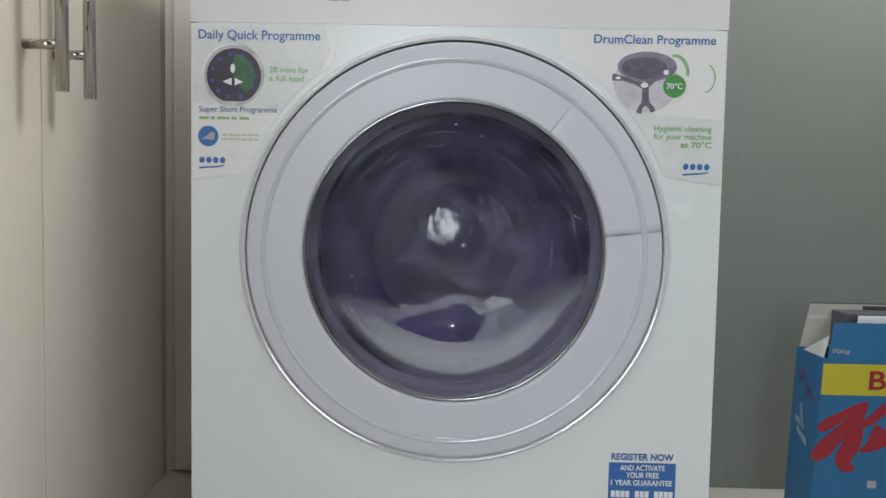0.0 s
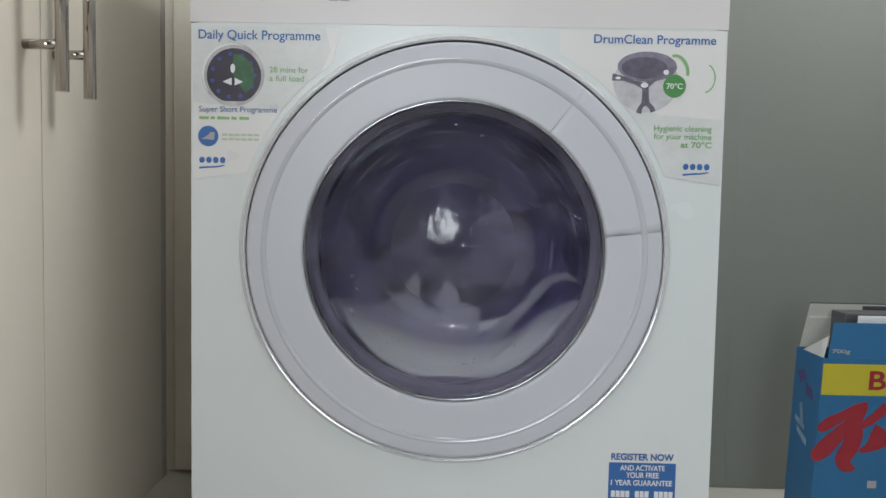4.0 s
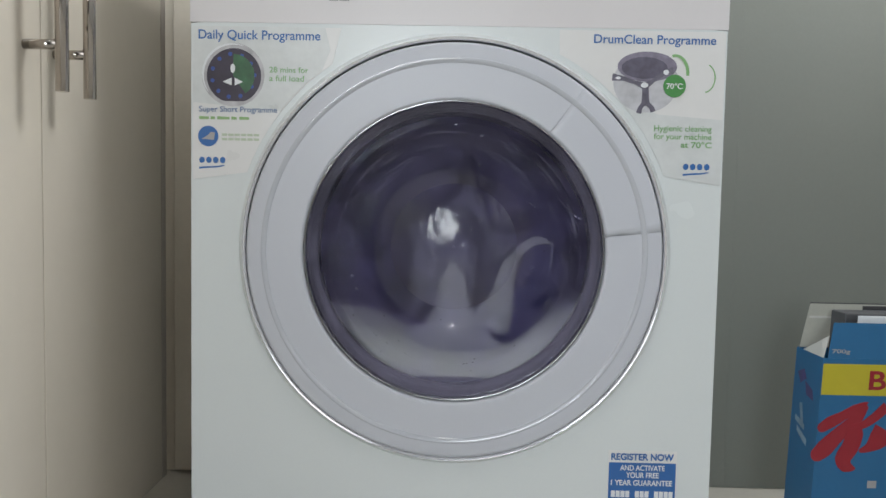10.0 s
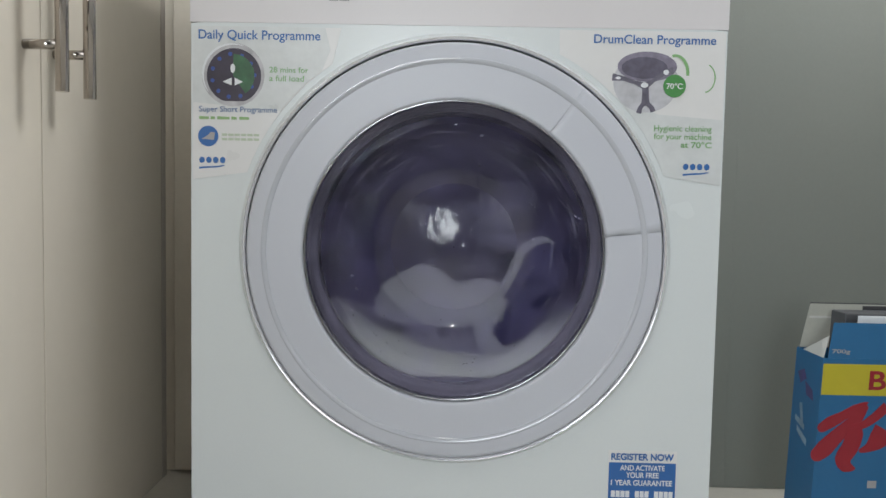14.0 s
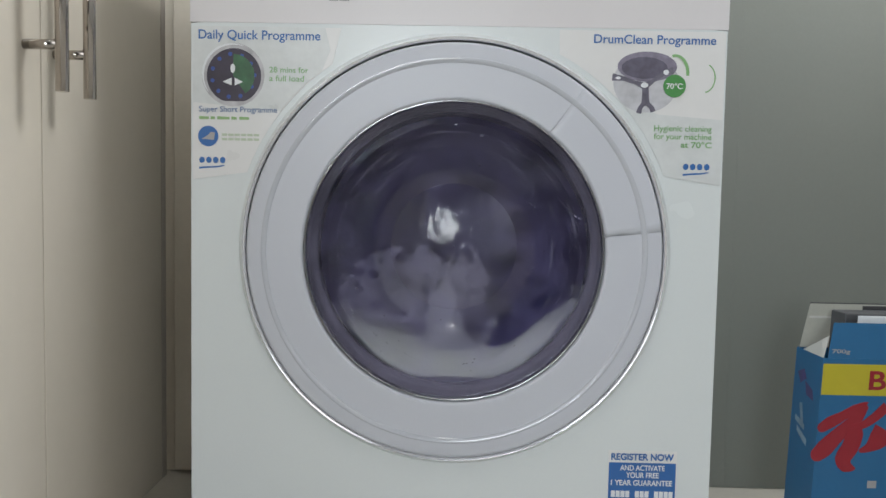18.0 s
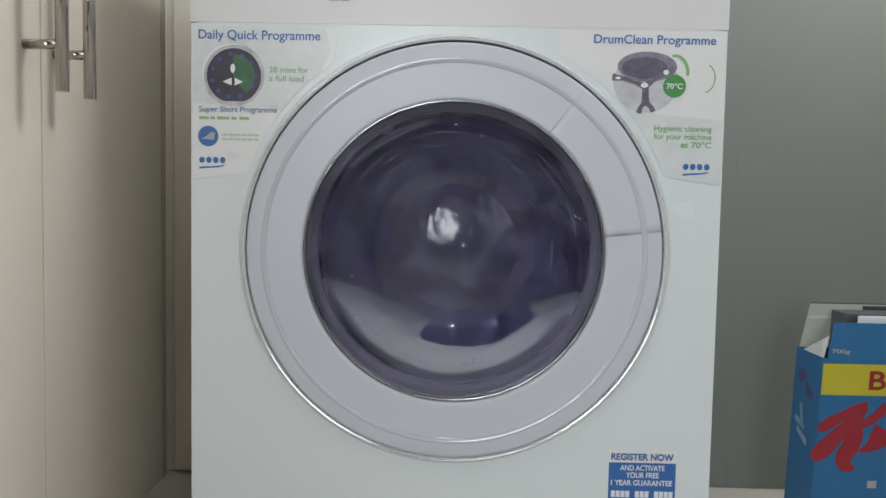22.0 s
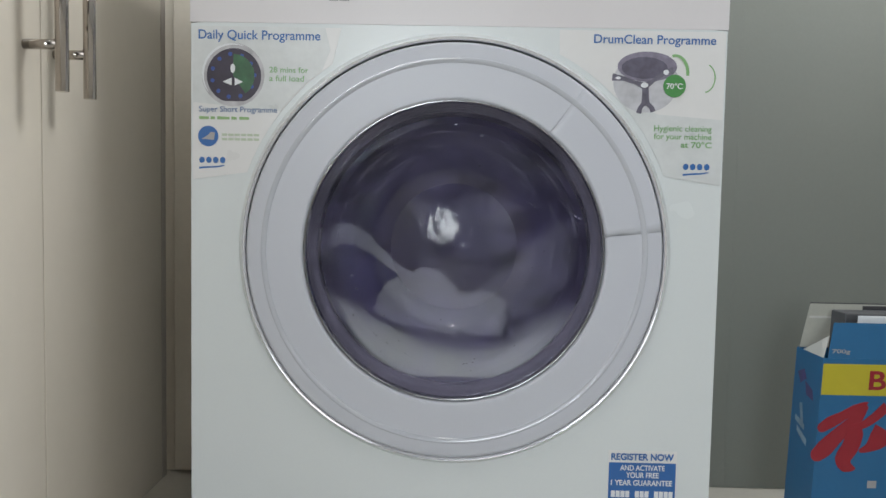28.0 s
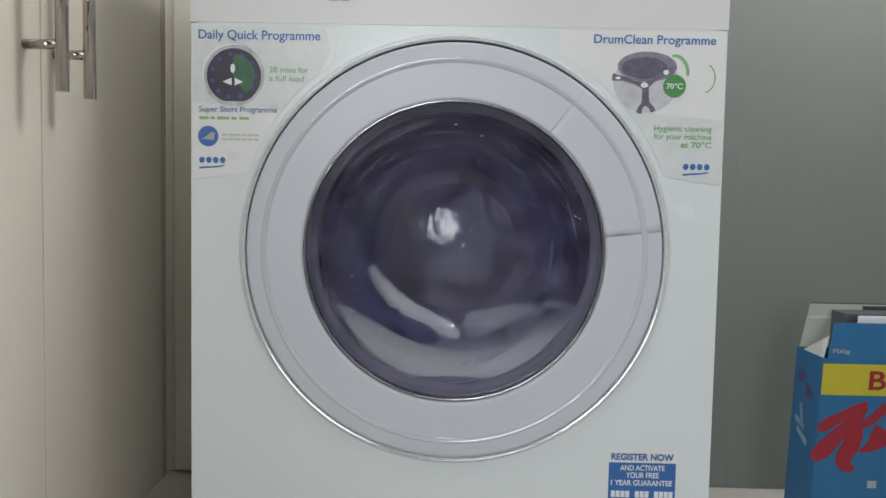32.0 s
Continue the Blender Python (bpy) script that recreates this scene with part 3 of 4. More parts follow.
def sticker_right():
    arc = [(CX + 0.2500 * cos(radians(a)), CZ + 0.2500 * sin(radians(a))) for a in range(21, 64, 3)]
    pts = [(0.2965, 0.5465), *arc, (0.113, 0.7165), (0.2970, 0.7165)]
    s = part("sticker", add_plate(bmesh.new(), pts, YS), FILM, machine, "white programme sticker with a pictured drum")
    y = YS
    lettering("DrumClean Programme", 0.1511, 0.6992, 0.1350, 0.0130, y - 0.0004, INK_BLUE, s, 0.010)
    shade = [(0.2965, 0.5468), *arc[:9], (0.225, 0.625), (0.2965, 0.620)]
    part("picture_ground", add_plate(bmesh.new(), shade, y - 0.0003, 0.0003), FILM_SHADE, s)
    dk = material("picture_dark", (0.10, 0.09, 0.13), 0.4, spread=0.3, scale=60)
    part("pictured_bowl", add_plate(bmesh.new(), disc(0.2100, 0.6600, 0.0360, 40, 0.0330), y - 0.0005, 0.0003), material("picture_pale", (0.50, 0.50, 0.53), 0.4, spread=0.2, scale=50), s)
    part("pictured_drum", add_plate(bmesh.new(), disc(0.2110, 0.6775, 0.0330, 30, 0.0165), y - 0.0006, 0.0003), material("picture_mid", (0.20, 0.18, 0.24), 0.4, spread=0.3, scale=60), s, "pictured steel drum")
    part("pictured_opening", add_plate(bmesh.new(), disc(0.2080, 0.6760, 0.0255, 30, 0.0120), y - 0.0008, 0.0003), dk, s)
    bm = bmesh.new()
    add_plate(bm, stroke([(0.2090, 0.6560), (0.1980, 0.6600), (0.1850, 0.6640), (0.1725, 0.6655)], (0.008, 0.004, 0.005, 0.008)), y - 0.0010, 0.0003)
    add_plate(bm, stroke([(0.2090, 0.6560), (0.2180, 0.6620), (0.2300, 0.6710), (0.2400, 0.6740)], (0.008, 0.004, 0.005, 0.007)), y - 0.0010, 0.0003)
    add_plate(bm, stroke([(0.2095, 0.6560), (0.2100, 0.6460), (0.2102, 0.6380), (0.2105, 0.6345)], (0.007, 0.0075, 0.009, 0.013)), y - 0.0010, 0.0003)
    add_plate(bm, stroke([(0.2075, 0.6360), (0.2045, 0.6320), (0.2030, 0.6260)], (0.005, 0.005, 0.006)), y - 0.0011, 0.0003)
    add_plate(bm, stroke([(0.2135, 0.6360), (0.2170, 0.6330), (0.2190, 0.6280)], (0.005, 0.005, 0.006)), y - 0.0011, 0.0003)
    part("pictured_spider", bm, material("picture_grey", (0.13, 0.12, 0.16), 0.4, spread=0.4, scale=80), s)
    for gx, gz, ga, gb in ((0.2085, 0.6570, 0.0042, 0.0030), (0.1790, 0.6645, 0.0030, 0.0016), (0.2320, 0.6715, 0.0030, 0.0028)):
        part("pictured_glint", add_plate(bmesh.new(), disc(gx, gz, ga, 14, gb), y - 0.0012, 0.0003), INK_WHITE, s)
    part("badge", add_plate(bmesh.new(), disc(0.2418, 0.6566, 0.0125), y - 0.0015, 0.0003), material("badge_green", (0.06, 0.25, 0.06), 0.4), s, "green round badge")
    lettering("70\u00b0C", 0.2325, 0.6532, 0.0180, 0.0066, y - 0.0018, INK_WHITE, s)
    bm = bmesh.new()
    add_plate(bm, stroke([(0.2480 + 0.0140 * cos(radians(a)) - 0.006, 0.6700 + 0.0200 * sin(radians(a))) for a in range(-5, 115, 10)], [0.0035] * 6 + [0.003] * 6), y - 0.0010, 0.0003)
    add_plate(bm, stroke([(0.2740 + 0.0125 * cos(radians(a)), 0.6660 + 0.0160 * sin(radians(a))) for a in range(-80, 75, 12)], [0.0014] * 13), y - 0.0006, 0.0003)
    part("swirl", bm, INK_GREEN, s, "green swirl")
    lettering("Hygienic cleaning", 0.2209, 0.6046, 0.0640, 0.0085, y - 0.0006, INK_GREEN, s, 0.010)
    lettering("for your machine", 0.2209, 0.5957, 0.0640, 0.0085, y - 0.0006, INK_GREEN, s, 0.010)
    lettering("at 70\u00b0C", 0.2510, 0.5885, 0.0345, 0.0070, y - 0.0006, INK_GREEN, s)
    maker_mark(s, 0.2546, 0.5640)


def sticker_register():
    s = part("sticker", add_plate(bmesh.new(), [(0.1825, 0.150), (0.2605, 0.150), (0.2605, 0.2425), (0.1825, 0.2425)], YS), FILM, machine, "white and blue registration sticker")
    y = YS
    part("blue_field", add_plate(bmesh.new(), [(0.1832, 0.1507), (0.2598, 0.1507), (0.2598, 0.2285), (0.1832, 0.2285)], y - 0.0003, 0.0003), INK_BLUE, s)
    lettering("REGISTER NOW", 0.1855, 0.2315, 0.0715, 0.0080, y - 0.0004, INK_BLUE, s, 0.03)
    for words, x, z, w in (("AND ACTIVATE", 0.1960, 0.2195, 0.0510), ("YOUR FREE", 0.2030, 0.2110, 0.0375), ("1 YEAR GUARANTEE", 0.1860, 0.2020, 0.0700)):
        lettering(words, x, z, w, 0.0065, y - 0.0006, INK_WHITE, s)
    for i in range(13):
        x = 0.1865 + i * 0.0055
        if i not in (4, 8):
            part("print_bar", add_plate(bmesh.new(), [(x, 0.1880), (x + 0.0046, 0.1880), (x + 0.0046, 0.1955), (x, 0.1955)], y - 0.0006, 0.0003), INK_WHITE, s, "white print bar")


sticker_left()
sticker_right()
sticker_register()
for x, w in ((-0.1440, 0.010), (-0.1325, 0.011), (-0.222, 0.005)):
    part("print_bar", add_plate(bmesh.new(), [(x, 0.7440), (x + w, 0.7440), (x + w, 0.7475), (x, 0.7475)], -0.0011, 0.0003), INK_GREY, machine, "small grey print")


# ---------------------------------------------------------------- base cabinet
def base_cabinet():
    c = thing("base_cabinet", "cream kitchen base cabinet with steel bar handles", "cabinet")
    xf = -0.3982
    bm = bmesh.new()
    add_box(bm, (-0.98, -0.60, 0.15), (xf - 0.021, -0.582, 0.87))
    add_box(bm, (-0.98, -0.581, 0.15), (xf - 0.021, 0.1740, 0.168))
    add_box(bm, (-0.98, -0.581, 0.852), (xf - 0.021, 0.1740, 0.87))
    add_box(bm, (-0.98, -0.581, 0.169), (-0.97, 0.1740, 0.851))
    part("carcass", bm, CARCASS, c)
    part("end_panel", box((-0.98, 0.1770, 0.131), (xf, 0.1930, 0.87), 0.001), CARCASS, c, "cabinet end panel with a pale edge")
    part("plinth", box((-0.47, -0.60, 0.0), (-0.452, 0.1765, 0.148)), CARCASS, c)
    for y0, y1, yh in ((-0.1335, 0.1755, -0.1085), (-0.580, -0.1347, -0.1640)):
        d = part("door", box((xf - 0.019, y0, 0.131), (xf, y1, 0.868), 0.0012), CREAM, c, "plain cream cabinet door")
        bm = bmesh.new()
        xb = xf + 0.035
        add_tube(bm, (xb, yh, 0.6185), (xb, yh, 0.835), 0.0060, 28)
        for z in (0.6615, 0.7935):
            add_tube(bm, (xf, yh, z), (xb, yh, z), 0.0047, 20)
        h = part("handle", bm, BRUSHED, d, "brushed steel bar handle", True)
        for p in h.data.polygons:
            p.use_smooth = len(p.vertices) == 4
    return c


base_cabinet()


# ---------------------------------------------------------------- cereal box
def cereal_box():
    c = thing("cereal_box", "open blue cereal box with a yellow band, on the floor", "cereal box")
    x0, x1, y0, y1, z1 = 0.4950, 0.7050, 0.1550, 0.2350, 0.3250
    t = 0.0008
    part("front_panel", box((x0, y0 - t, 0.0), (x1, y0, z1)), BOX_BLUE, c, "blue printed front")
    part("back_panel", box((x0, y1, 0.0), (x1, y1 + t, z1)), BOX_BLUE, c)
    part("side_panel", box((x0, y0, 0.0), (x0 + t, y1, z1)), BOX_BLUE, c, "blue printed side")
    part("side_panel", box((x1 - t, y0, 0.0), (x1, y1, z1)), BOX_BLUE, c)
    part("base", box((x0 + t, y0, 0.0), (x1 - t, y1, t)), CARD, c)

    def flap(corners, mat, label):
        bm = bmesh.new()
        f = [bm.verts.new(p) for p in corners]
        nrm = (Vector(corners[1]) - Vector(corners[0])).cross(Vector(corners[2]) - Vector(corners[0])).normalized() * t
        b = [bm.verts.new(Vector(p) + nrm) for p in corners]
        bm.faces.new(f)
        bm.faces.new(b[::-1])
        for i in range(4):
            bm.faces.new((f[i], f[(i + 1) % 4], b[(i + 1) % 4], b[i]))
        return part("flap", bm, mat, c, label)

    flap([(x0 + 0.006, y0, z1), (x1 - 0.006, y0, z1), (x1 - 0.012, y0 + 0.004, z1 + 0.047), (x0 + 0.012, y0 + 0.004, z1 + 0.047)], BOX_BLUE, "raised blue front flap")
    flap([(x0 + 0.003, y1, z1), (x1 - 0.003, y1, z1), (x1 - 0.010, y1 + 0.006, z1 + 0.062), (x0 + 0.016, y1 + 0.006, z1 + 0.062)], CARD, "raised grey back flap")
    flap([(x0 + 0.0006, y0 + 0.001, z1), (x0 + 0.0006, y1 - 0.018, z1), (x0 + 0.004, y0 + 0.016, z1 + 0.022), (x0 + 0.008, y0 + 0.005, z1 + 0.029)], PALE_CARD, "pale side flap standing up")
    # dark block set where shade falls behind the front flap
    part("liner", box((x0 + 0.034, y0 + 0.020, 0.02), (x1 - 0.010, y1 - 0.020, z1 + 0.0575), 0.002), BOX_DARK, c, "dark block for the shade inside the box")
    part("liner_edge", box((x0 + 0.048, y0 + 0.012, z1 + 0.030), (x1 - 0.012, y0 + 0.014, z1 + 0.0555), 0.0005), INK_WHITE, c, "white folded edge of the inner bag")
    part("print_patch", box((x0 + 0.0900, y1 + 0.0040, z1 + 0.0420), (x1 - 0.0120, y1 + 0.0052, z1 + 0.0600)), BOX_DARK, c, "dark patch on the back flap")
    part("crease", box((x0 + 0.0150, y1 + 0.0030, z1 + 0.0415), (x0 + 0.0520, y1 + 0.0042, z1 + 0.0445)), PALE_CARD, c, "pale crease across the back flap")
    part("flap_edge", box((x0 + 0.0160, y1 + 0.0052, z1 + 0.0605), (x1 - 0.0100, y1 + 0.0072, z1 + 0.0635)), BOX_DARK, c, "dark edge of the back flap")
    front = [o for o in c.children if o.name.startswith("front_panel")][0]
    side = [o for o in c.children if o.name.startswith("side_panel")][0]
    yf = y0 - t
    part("yellow_band", add_plate(bmesh.new(), [(x0 + 0.001, 0.2755), (x1, 0.2755), (x1, 0.3175), (x0 + 0.001, 0.3175)], yf - 0.0003, 0.0002), BOX_YELLOW, front, "yellow band")
    lettering("B", 0.5580, 0.2835, 0.0225, 0.0255, yf - 0.0005, BOX_RED, front, 0.02)
    lettering("700g", 0.5060, 0.3300, 0.0240, 0.0070, yf + 0.0002, INK_GREY, front, 0.02)
    bm = bmesh.new()
    def sweep(points, widths, lift):
        # round off the brush stroke by running a smooth line through its points
        path = rounded([(a, b) for a, b in points], 5)
        ws = [widths[min(i // 5, len(widths) - 1)] * (1 - (i % 5) / 5) + widths[min(i // 5 + 1, len(widths) - 1)] * (i % 5) / 5 for i in range(len(path))]
        add_plate(bm, stroke(path, ws), yf - lift, 0.0002)
    sweep([(0.4965, 0.2275), (0.5000, 0.2300), (0.5120, 0.2385), (0.5270, 0.2470), (0.5430, 0.2570), (0.5570, 0.2640), (0.5590, 0.2645)], (0.004, 0.0125, 0.0165, 0.0130, 0.0120, 0.0070, 0.002), 0.0003)
    sweep([(0.4915, 0.1880), (0.4960, 0.1920), (0.5070, 0.2030), (0.5190, 0.2170), (0.5330, 0.2310), (0.5460, 0.2440), (0.5570, 0.2620)], (0.004, 0.0180, 0.0235, 0.0200, 0.0180, 0.0160, 0.0080), 0.0004)
    sweep([(0.5390, 0.2340), (0.5520, 0.2345), (0.5680, 0.2450), (0.5850, 0.2620)], (0.006, 0.0100, 0.0120, 0.0140), 0.0005)
    sweep([(0.5420, 0.2360), (0.5450, 0.2230), (0.5410, 0.2060), (0.5330, 0.1900), (0.5380, 0.1790), (0.5500, 0.1760)], (0.016, 0.0230, 0.0230, 0.0220, 0.0170, 0.002), 0.0006)
    sweep([(0.5530, 0.2000), (0.5650, 0.2050), (0.5760, 0.2150), (0.5850, 0.2300)], (0.004, 0.0120, 0.0260, 0.0300), 0.0003)
    part("red_swash", bm, BOX_RED, front, "sweeping red brush strokes")
    part("white_mark", add_plate(bmesh.new(), [(0.5680, 0.150), (0.580, 0.150), (0.580, 0.1600), (0.5680, 0.1600)], yf - 0.0003, 0.0002), INK_GREY, front)
    # marks on the side
    def side_plate(pts, mat, name):
        bm = bmesh.new()
        f = [bm.verts.new((x0 - 0.0003, a, b)) for a, b in pts]
        bm.faces.new(f)
        return part(name, bm, mat, side)
    for pts in ([(0.225, 0.292), (0.205, 0.300), (0.196, 0.288), (0.214, 0.278)], [(0.200, 0.284), (0.176, 0.276), (0.172, 0.262), (0.194, 0.266)]):
        side_plate(pts, SIDE_RED, "red_mark")
    for pts in ([(0.212, 0.250), (0.204, 0.252), (0.196, 0.226), (0.204, 0.226)], [(0.222, 0.232), (0.192, 0.224), (0.192, 0.216), (0.222, 0.224)], [(0.214, 0.218), (0.182, 0.206), (0.182, 0.196), (0.214, 0.210)]):
        side_plate(pts, SIDE_PALE, "pale_mark")
    # the box leans a little out of square
    for ob in c.children_recursive:
        for v in ob.data.vertices:
            v.co.x += 0.037 * (v.co.z - z1) - 0.001
    return c


cereal_box()


# ---------------------------------------------------------------- laundry
def closed_curve(points, n):
    """n points round a smooth closed line through the points."""
    k, out = len(points), []
    for i in range(n):
        q = i * k / n
        b, t = int(q), q - int(q)
        p0, p1, p2, p3 = (Vector(points[(b + d) % k]) for d in (-1, 0, 1, 2))
        out.append(0.5 * ((2 * p1) + (p2 - p0) * t + (2 * p0 - 5 * p1 + 4 * p2 - p3) * t * t + (3 * p1 - p0 - 3 * p2 + p3) * t ** 3))
    return out


def bundle(seed, outline, thick, fold, heart=(0.0, 0.0), freq=19.0, ragged=0.10, n=150, rings=26):
    """A wet bundle of cloth: an outline in centimetres seen from the front, plump towards its heart, drawn into creased folds."""
    off = Vector((seed * 3.1, seed * 1.7, seed * 0.9))
    edge = [p / 100 for p in closed_curve(outline, n)]
    c = Vector(heart) / 100
    bm = bmesh.new()

    def lift(p, s):
        q = Vector((p.x * freq, p.y * freq, 0)) + off
        q += Vector(noise.noise_vector(q * 0.5)) * 0.9
        crease = 1 - 2.2 * abs(noise.noise(q))
        small = 1 - 2.0 * abs(noise.noise(q * 2.3 + Vector((5, 1, 2))))
        return thick * (1 - s ** 2.6) ** 0.55 + fold * (crease + 0.15 * small) * (1 - s ** 5)
    rim = []
    for j, p in enumerate(edge):
        wob = 1 + ragged * (noise.noise(Vector((p.x * 70, p.y * 70, seed))) + 0.2 * noise.noise(Vector((p.x * 210, p.y * 210, seed))))
        rim.append((p - c, wob - 1))
    border = [bm.verts.new((c.x + p.x * (1 + w), 0, c.y + p.y * (1 + w))) for p, w in rim]
    for side in (-1, 1):
        heart_vert = bm.verts.new((c.x, side * lift(c, 0.0), c.y))
        last = None
        for i in range(1, rings):
            s = (i / rings) ** 0.8
            row = []
            for p, w in rim:
                q = c + p * s * (1 + w * s ** 4)
                row.append(bm.verts.new((q.x, side * lift(q, s), q.y)))
            for j in range(n):
                k = (j + 1) % n
                if last:
                    bm.faces.new((last[j], last[k], row[k], row[j]))
                else:
                    bm.faces.new((heart_vert, row[k], row[j]))
            last = row
        for j in range(n):
            k = (j + 1) % n
            bm.faces.new((last[j], last[k], border[k], border[j]))
    return bm


def band(points, widths, plump=0.6, seed=1, n=60, m=12):
    """A twisted band of cloth along a line in centimetres, with a width at each point."""
    path, bm, rows = rounded([(a + 50, b) for a, b in points], 12), bmesh.new(), []
    for i, (a, b) in enumerate(path):
        p, q = path[max(i - 1, 0)], path[min(i + 1, len(path) - 1)]
        d = Vector((q[0] - p[0], q[1] - p[1])).normalized()
        x, z = (a - 50) / 100, b / 100
        w = float(np.interp(i / 12, range(len(widths)), widths)) / 200
        w *= 1 + 0.22 * noise.noise(Vector((x * 60, z * 60, seed)))
        rows.append([bm.verts.new((x - d.y * w * cos(t), plump * w * sin(t), z + d.x * w * cos(t))) for t in [2 * pi * j / m for j in range(m)]])
    for p, q in zip(rows, rows[1:]):
        for j in range(m):
            bm.faces.new((p[j], p[(j + 1) % m], q[(j + 1) % m], q[j]))
    bm.faces.new(rows[0])
    bm.faces.new(rows[-1])
    return bm


def garment(name, bm, mat, label):
    return tagged(finish(name, bm, mat), label, "laundry", "laundry in the drum")


# the sheet fills the bottom of the drum from wall to wall, higher at both ends
HEAP = [(21.0 * cos(radians(a)), 21.0 * sin(radians(a))) for a in range(204, 340, 9)]
HEAP += [(18.0, -6.0), (15.5, -6.6), (12.0, -7.8), (8.0, -10.6), (4.0, -11.8), (0.0, -11.8), (-4.0, -10.9), (-8.0, -9.2), (-12.0, -7.6), (-15.5, -6.8), (-18.0, -6.2)]
SHEET = garment("white_sheet", bundle(3, HEAP, 0.080, 0.006, (0, -16), 20, 0.05, 200, 40), WHITE_CLOTH, "wet white cotton sheet heaped in the bottom of the drum")
reach = ([0.0, 0.060, 0.080, 0.100, 0.120, 0.155, 0.170, 0.210], [0.122, 0.118, 0.110, 0.099, 0.085, 0.070, 0.086, 0.110])
for v in SHEET.data.vertices:
    # in front it is squeezed into the space between the glass and the drum's mouth
    if v.co.y < 0:
        v.co.y = 0.65 * (v.co.y + 0.080) + float(np.interp(hypot(v.co.x, v.co.z), *reach)) - 0.200
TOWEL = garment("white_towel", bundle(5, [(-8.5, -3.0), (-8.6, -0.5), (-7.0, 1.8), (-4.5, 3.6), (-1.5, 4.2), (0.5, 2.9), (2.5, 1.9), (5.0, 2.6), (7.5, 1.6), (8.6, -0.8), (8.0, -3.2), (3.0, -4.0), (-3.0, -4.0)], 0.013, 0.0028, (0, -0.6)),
                DIMMED_WHITE, "bunched wet white towel in the drum")
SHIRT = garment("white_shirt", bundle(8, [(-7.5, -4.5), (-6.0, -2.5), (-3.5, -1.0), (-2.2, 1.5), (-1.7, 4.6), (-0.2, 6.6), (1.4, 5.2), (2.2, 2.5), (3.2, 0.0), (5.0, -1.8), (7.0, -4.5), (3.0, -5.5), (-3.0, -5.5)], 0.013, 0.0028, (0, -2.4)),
                DIMMED_WHITE, "wet white shirt drawn up to a peak in the drum")
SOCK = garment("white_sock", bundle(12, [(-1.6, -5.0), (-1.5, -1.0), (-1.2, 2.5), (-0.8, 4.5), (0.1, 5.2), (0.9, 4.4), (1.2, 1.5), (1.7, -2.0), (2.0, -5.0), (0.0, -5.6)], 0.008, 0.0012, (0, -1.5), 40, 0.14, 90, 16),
               DIMMED_WHITE, "limp wet white sock in the drum")
SCARF = garment("white_scarf", band([(-7.2, 0.9), (-4.4, -0.2), (-1.0, -0.8), (2.4, -0.3), (5.2, 0.1), (7.4, 0.2)], (0.8, 1.9, 2.7, 2.1, 2.4, 0.9), 0.5, 4), WHITE_CLOTH, "twisted wet white scarf in the drum")
PILLOW = garment("grey_pillowcase", bundle(27, [(-4.5, 7.0), (-2.0, 6.6), (0.0, 4.0), (2.0, 0.5), (4.0, -3.0), (6.0, -6.5), (3.0, -8.0), (-1.0, -7.5), (-4.0, -4.5), (-6.0, -0.5), (-6.2, 4.0)], 0.012, 0.0030, (-1.5, -1.0), 22),
                 PALE_CLOTH, "wet pale grey pillowcase pressed against the glass")
SWEATER = garment("navy_sweater", bundle(15, [(-7.4, -0.6), (-5.6, 1.6), (-2.4, 2.6), (1.5, 3.2), (5.0, 3.3), (7.4, 1.6), (7.2, -1.0), (4.5, -3.0), (0.0, -3.6), (-4.5, -3.0)], 0.012, 0.0025), NAVY_CLOTH, "navy blue sweater with a white hem in the drum")
part("hem", band([(-6.2, -2.9), (-7.8, -1.6), (-8.0, 0.3), (-6.4, 2.2), (-3.2, 2.9), (0.6, 3.2), (4.4, 3.9), (7.0, 3.0), (7.8, 1.2)], (0.3, 2.2, 3.2, 2.8, 1.9, 1.4, 1.4, 1.2, 0.2), 0.35, 6), DIMMED_WHITE, SWEATER, "white hem", True)
SWEATER.children[0].location = (0, -0.006, 0)
TROUSERS = garment("navy_trousers", bundle(19, [(-7.6, -1.2), (-5.5, 0.8), (-2.0, 1.9), (2.0, 2.3), (5.5, 2.5), (7.8, 1.4), (7.0, -0.6), (4.0, -2.2), (0.0, -2.9), (-4.5, -2.6)], 0.013, 0.0040, (0, 0), 40), NAVY_CLOTH, "folded wet navy blue trousers in the drum")
GREYSHIRT = garment("grey_shirt", bundle(23, [(-4.2, -4.6), (-4.6, 0.0), (-3.6, 4.2), (-0.5, 4.9), (2.4, 4.4), (4.4, 3.0), (4.6, -0.5), (4.0, -4.6), (0.5, -5.4)], 0.016, 0.0045), GREY_CLOTH, "crumpled wet grey shirt in the drum")
# dark bundles added to darken the drum's back and cover its steel
DARKS = [garment("dark_garment", bundle(31 + 6 * k, [(-10.5, -3.0), (-9.5, 3.5), (-5.0, 6.8), (0.0, 6.2), (5.0, 7.6), (9.5, 4.0), (10.2, -2.5), (5.5, -6.6), (0.0, -7.4), (-6.0, -6.5)], 0.030, 0.0080, (0, 0), 20),
                 (DARK_CLOTH, DUSK_CLOTH)[k % 2], "dark wet garment carried round by the drum") for k in range(4)]


# patches of suds behind the glass
SUDS = bpy.data.materials.new("suds")
SUDS.use_nodes = True
nodes, links = SUDS.node_tree.nodes, SUDS.node_tree.links
foam = nodes["Principled BSDF"]
foam.inputs["Base Color"].default_value = (0.38, 0.37, 0.46, 1)
foam.inputs["Roughness"].default_value = 0.7
